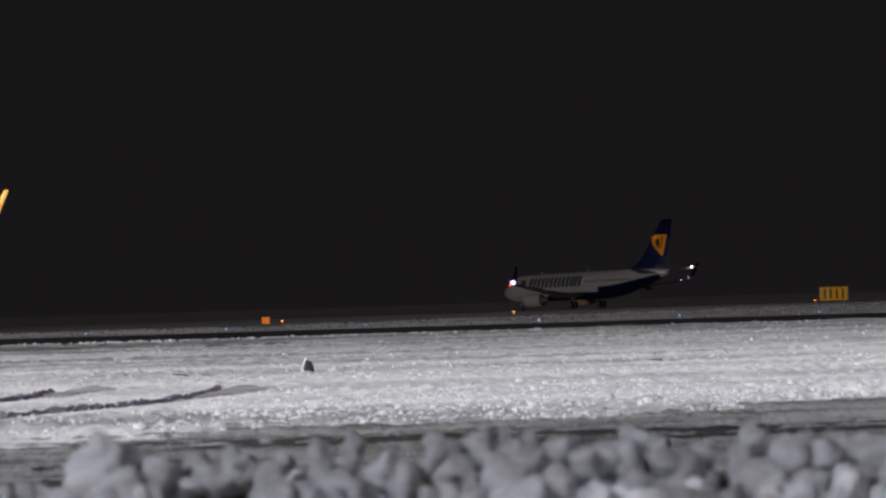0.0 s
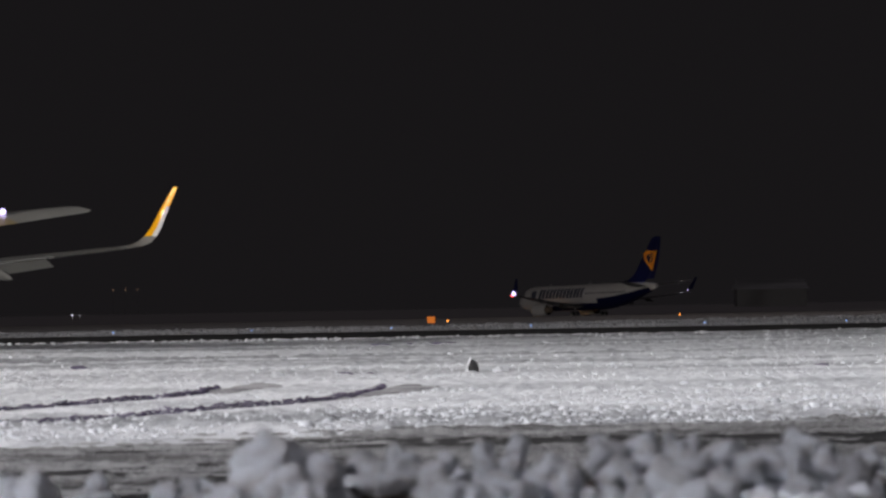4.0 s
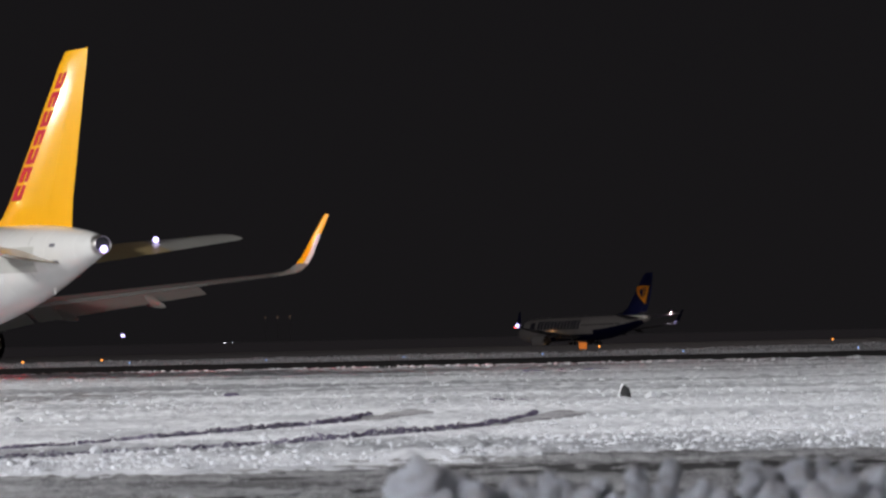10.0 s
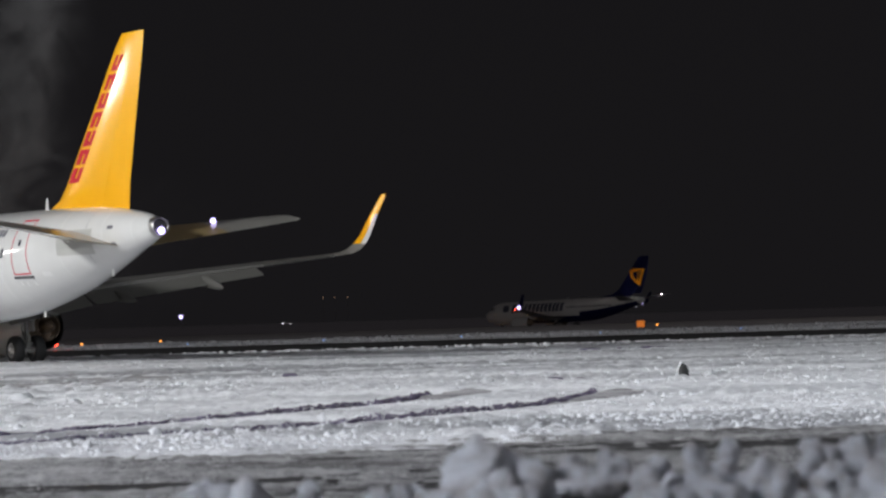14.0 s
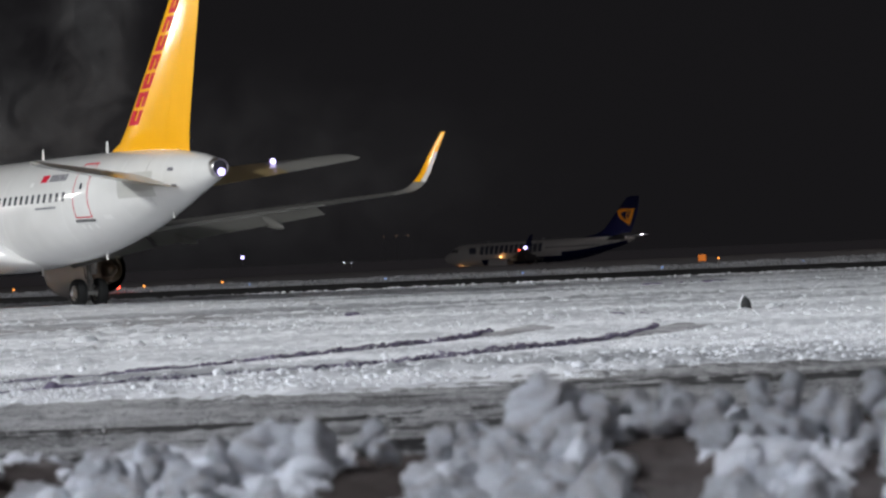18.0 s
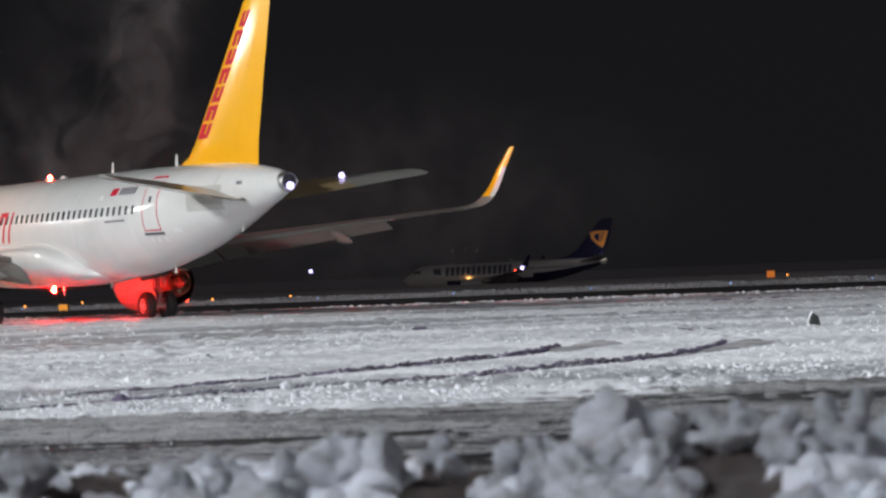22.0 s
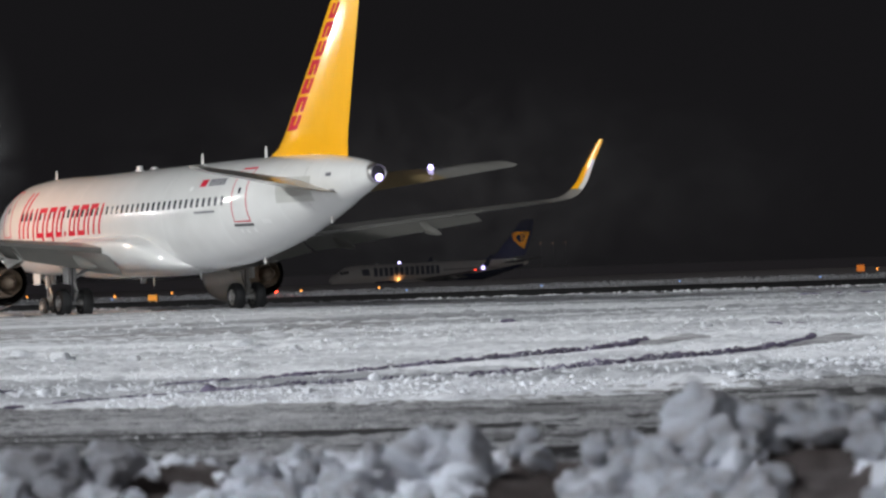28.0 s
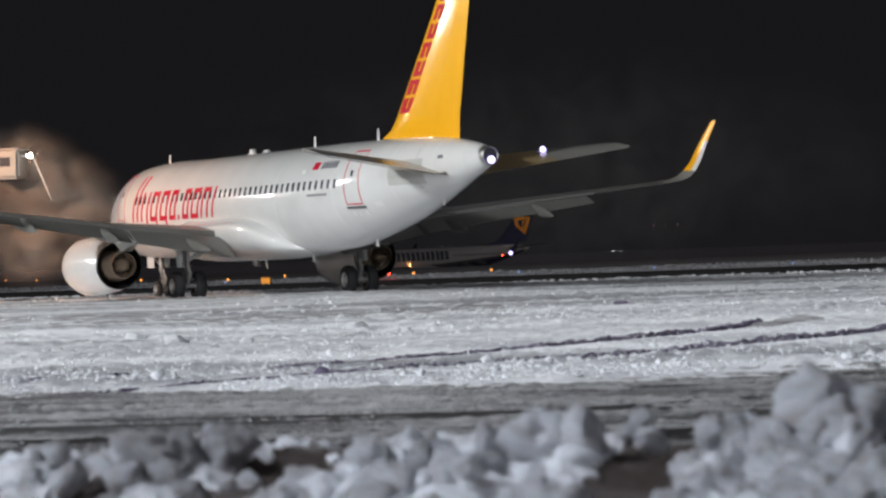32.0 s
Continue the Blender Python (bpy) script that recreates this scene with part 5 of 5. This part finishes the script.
# ---- airfield lights, signs and far things ----
def marker_post(x, y):
    """A half-buried edge marker: a pale rounded cone, its shaded side a dark shell, snow at its foot."""
    e = new("edge_marker")
    tagged(e, "dark edge marker caked with snow, half buried", "marker")
    v, f = lathe([(0.0, 0.12), (0.12, 0.115), (0.26, 0.085), (0.34, 0.05), (0.385, 0.022), (0.40, 0.0)], 20)
    solid("cone", [(0.85 * b - 0.035, 0.7 * c, a) for a, b, c in v], f, M_CLOD, e, smooth=True)
    # dark shell added as the marker's side turned from the light
    v, f = lathe([(0.04, 0.12), (0.2, 0.13), (0.3, 0.09), (0.36, 0.02), (0.38, 0.0)], 9)
    solid("shaded_side", [(0.02 + 0.92 * b + 0.02 * math.sin(31 * a), -0.095 + 0.45 * c, a) for a, b, c in v], f, M_TYRE, e, "dark shell standing in for the shaded side")
    bm = bmesh.new()
    bmesh.ops.create_icosphere(bm, subdivisions=3, radius=0.09, matrix=Matrix.Translation((0.18, -0.02, -0.03)) @ Matrix.Diagonal((1.2, 0.8, 0.7, 1)))
    part("foot", bm, M_SNOW, e)
    e.location = (x, y, 0.0)
    return e


def edge_light(x, y, colour, name, label, h=0.32, r=0.14):
    e = new(name)
    tagged(e, label, "airfield light", "airfield edge lights")
    part("stem", rod_bm((0, 0, 0), (0, 0, h), 0.05, 0.04, 8), M_METAL, e)
    part("base", rod_bm((0, 0, 0), (0, 0, 0.06), 0.14, 0.1, 10), M_METAL, e)
    ball("lens", (0, 0, h + r * 0.8), r, colour, e)
    e.location = (x, y, float(dip(x, y)))
    return e


def guide_sign(x, y, w, h, low, material, label, yaw=0):
    e = new("guidance_sign")
    tagged(e, label, "airfield sign")
    part("face", box_bm(w, 0.06, h, (0, -0.1, low + h / 2), 0.02), material, e, smooth=False)
    part("housing", box_bm(w + 0.08, 0.18, h + 0.08, (0, 0.03, low + h / 2), 0.03), M_TYRE, e, smooth=False)
    if w > 2:
        for k in range(4):
            part("face_bar", box_bm(0.22, 0.02, h * 0.7, (-1.1 + 0.74 * k, -0.135, low + h / 2), 0.005), M_TYRE, e, "dark bar of worn writing", smooth=False)
        for sx_ in (-1.62, -0.75, 1.62):
            part("edge_post", box_bm(0.09, 0.05, h + 0.1, (sx_, -0.15, low + h / 2), 0.01), M_PLATE, e, "pale upright post", smooth=False)
    for sx_ in (-1, 1):
        part("leg", rod_bm((sx_ * w * 0.35, 0, 0), (sx_ * w * 0.35, 0, low), 0.05, seg=8), M_METAL, e)
    e.matrix_world = pose(x, y, float(dip(x, y)), 0, 0, yaw)
    return e


marker_post(-2.97, 64.2)
guide_sign(-14.7, 247, 0.62, 0.52, 0.12, G_SIGN, "small amber lit guidance sign by the taxiway")
guide_sign(47.5, 375, 3.5, 1.65, 0.25, G_SIGN2, "wide yellow lit guidance sign by the taxiway")
guide_sign(-52.0, 174, 0.55, 0.35, 0.12, G_SIGN3, "small amber lit guidance sign by the taxiway")
for x, y in ((-13.0, 240), (6.2, 285), (45.1, 374), (-131, 333), (-110, 288), (-77, 224), (-60.3, 193), (-63.1, 216), (-47.9, 194), (-44.0, 200)):
    edge_light(x, y, G_ORANGE, "amber_edge_light", "small glowing amber airfield edge light", 0.25, 0.085)
edge_light(-47.6, 186, G_RED, "red_edge_light", "small glowing red airfield light", 0.3, 0.16)
for x in range(-95, 30, 9):
    edge_light(x + 0.4 * (x % 5), 186.5 + 0.5 * (x % 3), G_BLUE, "blue_edge_light", "small glowing blue taxiway edge light", 0.16, 0.045)


def lamp_post(x, y, z, r, material, label):
    e = new("lamp_post")
    tagged(e, label, "lamp post")
    part("pole", rod_bm((0, 0, 0), (0, 0, z - r * 0.8), 0.07, 0.04, 10), M_METAL, e)
    part("head", box_bm(r * 1.6, r, r * 0.5, (0, 0.1, z + r * 0.7), 0.03), M_METAL, e, smooth=False)
    ball("lamp_glass", (0, 0, z), r, material, e)
    e.location = (x, y, 0)


lamp_post(-191.5, 900, 3.4, 0.55, G_BLUEW, "low post with a bright cold white lamp")
lamp_post(-107, 600, 0.9, 0.11, G_WHITE, "low post with a small white lamp")
lamp_post(-105.5, 600, 0.8, 0.07, G_WHITE, "low post with a small white lamp")
for k in range(3):
    lamp_post(-197.5 + 4.9 * k, 1200, 10.0, 0.24, G_DIM, "far lamp post with a dim warm lamp")


def far_hall(x, y, w, d, h):
    e = new("hangar")
    tagged(e, "distant unlit grey hangar with a low pitched roof", "hangar")
    part("wall", box_bm(w, d, h, (0, 0, h / 2)), M_HALL, e, smooth=False)
    v = [(-w / 2 - 0.5, -d / 2 - 0.5, h), (w / 2 + 0.5, -d / 2 - 0.5, h), (w / 2 + 0.5, d / 2, h), (-w / 2 - 0.5, d / 2, h), (-w / 2, 0, h + 2.4), (w / 2, 0, h + 2.4)]
    solid("roof", v, [(0, 1, 5, 4), (2, 3, 4, 5), (1, 2, 5), (3, 0, 4), (3, 2, 1, 0)], M_SNOW, e, smooth=False)
    e.location = (x, y, 0)


far_hall(39, 760, 17, 20, 4.2)


def scrap(x, y, w, seed):
    """A dark flat scrap of frozen slush lying on the snow."""
    bm = bmesh.new()
    bmesh.ops.create_icosphere(bm, subdivisions=2, radius=1.0)
    for vtx in bm.verts:
        k = 1 + 0.35 * noise.noise(vtx.co * 2 + Vector((seed, 0, 0)))
        vtx.co = Vector((vtx.co.x * w * k, vtx.co.y * w * 0.6 * k, vtx.co.z * 0.05 * k))
    ob = part("slush_scrap", bm, M_DARKSLUSH)
    ob.location = (x, y, 0.11)
    return tagged(ob, "dark flat scrap of frozen slush on the snow", "slush scrap", "dark scraps on the snow")


for k, (x, y, w) in enumerate(((4.35, 64.5, 0.28), (-8.6, 112, 0.7), (-6.4, 114, 0.9), (-7.4, 113, 0.5), (-5.6, 63.5, 0.3), (-5.0, 62.6, 0.22), (-13.4, 76, 0.35), (-10.2, 36.4, 0.16), (-13.6, 35.6, 0.2))):
    scrap(x, y, 0.62 * w, 3.3 * k)


lump_mesh = clod_mesh(77, 3, 1.35)
lump_mesh.materials[0] = M_LUMP


def lone_lump(x, y, r):
    ob = new("snow_lump", lump_mesh)
    ob.matrix_world = pose(x, y, float(snow_height(np.array([x]), np.array([y]))[0]) + 0.35 * r, 0, 0, rng.uniform(0, 360)) @ Matrix.Diagonal((r * 1.25, r, r * 0.8, 1))
    return tagged(ob, "white lump of snow lying alone on the snow field", "snow lump", "lone lumps on the snow")


for x, y, r in ((-15.33, 57.3, 0.16), (-13.75, 56.9, 0.10), (-12.42, 54.7, 0.09), (-13.33, 53.4, 0.10), (-16.0, 57.1, 0.08), (-17.76, 47.4, 0.10), (-18.86, 54.4, 0.15), (-16.5, 49.7, 0.17), (-15.2, 49.6, 0.1), (-2.35, 64.0, 0.14), (-6.9, 62.5, 0.1)):
    lone_lump(x, y, r)


# ---- de-icing truck beside the nose of the parked aircraft ----
M_TRUCK = paint("pale_truck_paint", (0.20, 0.20, 0.19), 0.45, 0, 0.12, 1.5)
truck = new("deicing_truck")
tagged(truck, "pale de-icing truck with raised boom and operator cabin", "truck")
part("chassis", box_bm(7.6, 2.1, 0.35, (0, 0, 0.85), 0.05), M_TYRE, truck, smooth=False)
part("tank", box_bm(4.6, 2.3, 1.7, (-1.2, 0, 1.9), 0.25), M_TRUCK, truck)
cab = part("cab", box_bm(1.9, 2.3, 2.0, (2.75, 0, 1.95), 0.2), M_TRUCK, truck)
part("windscreen", box_bm(0.05, 1.9, 0.8, (3.71, 0, 2.35), 0.02), M_GLASS, cab, smooth=False)
for sx_ in (-2.6, -1.2, 2.6):
    for sy_ in (-0.95, 0.95):
        wheel("wheel", (sx_, sy_, 0.5), 0.5, 0.32, truck)
part("turret", rod_bm((-0.6, 0, 2.7), (-0.6, 0, 3.3), 0.5, 0.4), M_TRUCK, truck)
BASKET = Vector((8.6, -2.6, 5.45))
part("boom", rod_bm((-0.6, 0, 3.2), (4.6, -1.3, 5.6), 0.26, 0.22, 8), M_TRUCK, truck)
part("boom_tip", rod_bm((4.5, -1.28, 5.55), BASKET + Vector((-0.7, 0.2, 0.2)), 0.17, 0.14, 8), M_TRUCK, truck)
cabin = part("operator_cabin", box_bm(1.35, 1.3, 1.25, BASKET + Vector((0, 0, 0.6)), 0.12), M_TRUCK, truck, "pale boxy operator cabin")
part("cabin_window", box_bm(0.5, 0.04, 0.42, BASKET + Vector((0.05, -0.65, 0.72)), 0.02), M_GLASS, cabin, smooth=False)
part("cabin_roof", box_bm(1.5, 1.4, 0.08, BASKET + Vector((0, 0, 1.27)), 0.03), M_TRUCK, cabin, smooth=False)
part("lamp_bracket", box_bm(0.5, 0.08, 0.08, BASKET + Vector((0.85, -0.3, 0.95)), 0.01), M_STRUT, cabin, smooth=False)
ball("floodlight", BASKET + Vector((1.1, -0.35, 0.95)), 0.11, glow("truck_floodlight_glow", (1.0, 0.78, 0.62), 40), cabin, "glowing white work floodlight")
ball("warning_lamp", BASKET + Vector((-0.55, 0, 1.4)), 0.07, G_ORANGE, cabin)
part("spray_lance", rod_bm(BASKET + Vector((1.15, -0.3, 1.1)), BASKET + Vector((2.1, -0.6, -0.95)), 0.03, 0.02, 8), M_STRUT, cabin, "thin metal spray lance")
truck.matrix_world = pose(-57.5, 127.8, 0, 0, 0, 0)


# ---- steam: thin drifting veils ----
def veil_stuff(name, strength, seed, colour=(0.9, 0.9, 0.9), thin=0.26, thick=0.86, fine=0.4):
    m, n, l, p = nodes(name)
    out = n["Material Output"]
    tc = n.new("ShaderNodeTexCoord")
    gr, mp = n.new("ShaderNodeTexGradient"), n.new("ShaderNodeMapping")
    gr.gradient_type = "SPHERICAL"
    mp.inputs["Location"].default_value, mp.inputs["Scale"].default_value = (-1, -1, 0), (2, 2, 0)
    l.new(tc.outputs["UV"], mp.inputs[0])
    l.new(mp.outputs[0], gr.inputs[0])
    no, of = n.new("ShaderNodeTexNoise"), n.new("ShaderNodeMapping")
    no.inputs["Scale"].default_value, no.inputs["Detail"].default_value, no.inputs["Distortion"].default_value = fine, 6, 0.8
    of.inputs["Location"].default_value = (seed, seed * 2.3, seed)
    l.new(tc.outputs["Object"], of.inputs[0])
    l.new(of.outputs[0], no.inputs[0])
    mr = n.new("ShaderNodeMapRange")
    mr.inputs[1].default_value, mr.inputs[2].default_value = thin, thick
    l.new(no.outputs[0], mr.inputs[0])
    a, b = n.new("ShaderNodeMath"), n.new("ShaderNodeMath")
    a.operation = b.operation = "MULTIPLY"
    soft_rim = n.new("ShaderNodeMapRange")
    soft_rim.interpolation_type = "SMOOTHERSTEP"
    soft_rim.inputs[2].default_value = 0.95
    l.new(gr.outputs[1], soft_rim.inputs[0])
    l.new(soft_rim.outputs[0], a.inputs[0])
    l.new(mr.outputs[0], a.inputs[1])
    l.new(a.outputs[0], b.inputs[0])
    b.inputs[1].default_value = strength
    tr, df, tl = n.new("ShaderNodeBsdfTransparent"), n.new("ShaderNodeBsdfDiffuse"), n.new("ShaderNodeBsdfTranslucent")
    df.inputs[0].default_value = tl.inputs[0].default_value = (*colour, 1)
    half, mx = n.new("ShaderNodeMixShader"), n.new("ShaderNodeMixShader")
    l.new(df.outputs[0], half.inputs[1])
    l.new(tl.outputs[0], half.inputs[2])
    l.new(b.outputs[0], mx.inputs[0])
    l.new(tr.outputs[0], mx.inputs[1])
    l.new(half.outputs[0], mx.inputs[2])
    l.new(mx.outputs[0], out.inputs[0])
    n.remove(p)
    return m


def veil(name, w, h, material, parent, at, seed):
    """A gently billowing sheet of vapour, soft at its rim."""
    n = 14
    v, uv = [], []
    for i in range(n):
        for j in range(n):
            u, q = i / (n - 1) - 0.5, j / (n - 1) - 0.5
            d = 0.8 * noise.noise(Vector((u * 3 + seed, q * 3, seed))) + 1.2 * (u * u + q * q)
            v.append((at[0] + u * w, at[1] + d * min(w, h) * 0.35, at[2] + q * h))
            uv.append((u + 0.5, q + 0.5))
    ob = solid(name, v, grid_faces(n, n), material, parent)
    lay = ob.data.uv_layers.new(name="spread")
    for lp in ob.data.loops:
        lay.data[lp.index].uv = uv[lp.vertex_index]
    ob.visible_shadow = False
    return ob


plume = new("steam_plume")
tagged(plume, "thin grey steam drifting up behind the parked aircraft", "steam")
for k, (x, z, w, h, s) in enumerate(((-32.8, 12.5, 5.5, 14, 0.17), (-31.6, 16.5, 6.0, 14, 0.15), (-32.8, 8.5, 8.0, 8, 0.10), (-36.5, 7.5, 8.5, 8, 0.17), (-39.5, 9.0, 11, 10, 0.08), (-35.0, 12.0, 15, 15, 0.05))):
    veil("vapour", w, h, veil_stuff("vapour", 0.78 * s, 3.7 * k + 1, (0.9, 0.9, 0.9), 0.36, 0.78), plume, (x + 33, 0.6 * k, z), k)
haze = new("haze")
tagged(haze, "faint grey haze hanging behind the parked aircraft", "haze")
for k, (x, z, w, h, s) in enumerate(((0, 5.5, 50, 16, 0.035), (5, 4.5, 38, 13, 0.035))):
    veil("vapour", w, h, veil_stuff("haze_vapour", s, 6.1 * k + 9), haze, (x, 2.0 * k, z), k + 40)
spray = new("spray_steam")
tagged(spray, "warm-lit cloud of de-icing spray and steam by the nose", "steam")
# vapour tint holds warm lamp light as well as the fluid's own orange
for k, (x, y, z, w, h, s) in enumerate(((-49.2, 125.6, 6.6, 6.6, 4.0, 0.55), (-47.6, 126.4, 5.6, 6.0, 4.2, 0.6), (-45.9, 127.2, 4.9, 5.2, 3.6, 0.55), (-49.6, 127.0, 4.2, 7.0, 4.4, 0.5), (-50.0, 128.0, 7.8, 5.6, 2.8, 0.4), (-48.2, 124.6, 3.0, 4.4, 2.8, 0.35), (-47.2, 125.2, 6.9, 4.6, 2.2, 0.45))):
    veil("vapour", 1.2 * w, 1.2 * h, veil_stuff("spray_vapour", 0.58 * s, 5.1 * k + 2, (0.88, 0.72, 0.60), 0.32, 0.74, 0.55), spray, (x + 0.1, y, z - 0.5), k + 20)


# ---- what moves ----
# seconds, place of the main legs on the ground, way of the nose
TAXI = [(0.0, 21.2, 461.8, 127.6), (1.5, 11.8, 475.2, 126.3), (3.0, 2.2, 488.6, 126.2), (4.5, -6.7, 501.0, 126.2), (7.0, -19.4, 520.0, 126.8), (9.0, -27.8, 532.2, 128.7), (11.0, -35.3, 542.6, 133.0),
        (13.0, -42.7, 551.0, 139.9), (14.5, -48.4, 555.5, 146.6), (16.5, -56.5, 559.7, 156.7), (18.0, -63.0, 561.4, 164.5), (20.0, -72.2, 561.6, 174.5), (22.0, -81.7, 560.0, 183.4), (24.0, -91.3, 556.2, 191.6),
        (25.5, -98.4, 552.3, 197.6), (28.0, -109.4, 543.0, 208.6), (30.0, -117.3, 533.0, 217.2), (32.0, -123.9, 521.5, 223.3)]


def motions():
    rows = []
    for t, x, y, way in TAXI:
        rows.append((t, pose(x, y, float(dip(x, y)) + 0.03, 0, 0, way) @ pose(0, 0, 0, 0, 0.8, 0)))
    walk(taxi, rows)
    # the added beacon sleeves open for a tenth of a second at each flash
    for sleeve, at, up in shutters:
        rows = [(0.0, pose(*at))]
        for k in range(-20, 10):
            t = 22.0 + 1.089 * k
            if t > 0.2:
                for dt, open_ in ((-0.067, 0), (-0.034, 1), (0.034, 1), (0.067, 0)):
                    rows.append((t + dt, pose(at.x, at.y, at.z - 0.21 * up * open_)))
        rows.append((32.0, pose(*at)))
        walk(sleeve, rows)
    # the steam drifts and rises, then blows towards the nose
    walk(plume, [(0, pose(-48, 140, -3)), (8.5, pose(-46.5, 140, -2)), (13, pose(-38.6, 140, 0)), (18, pose(-36.8, 140, 0.5)), (23, pose(-38.5, 140, -1)), (25.5, pose(-42, 140, -4)), (28, pose(-52, 140, -9)), (32, pose(-64, 140, -12))])
    walk(haze, [(0, pose(-80, 146, 0)), (9, pose(-70, 146, 0)), (18, pose(-36, 146, 0.5)), (25, pose(-30, 146, 0)), (32, pose(-30, 146, 0))])
    walk(spray, [(0, pose(-1.5, 0, -1.2)), (27.5, pose(-1.0, 0, -1.0)), (30, pose(-0.4, 0, -0.8)), (32, pose(0.2, 0, -0.6))])


motions()
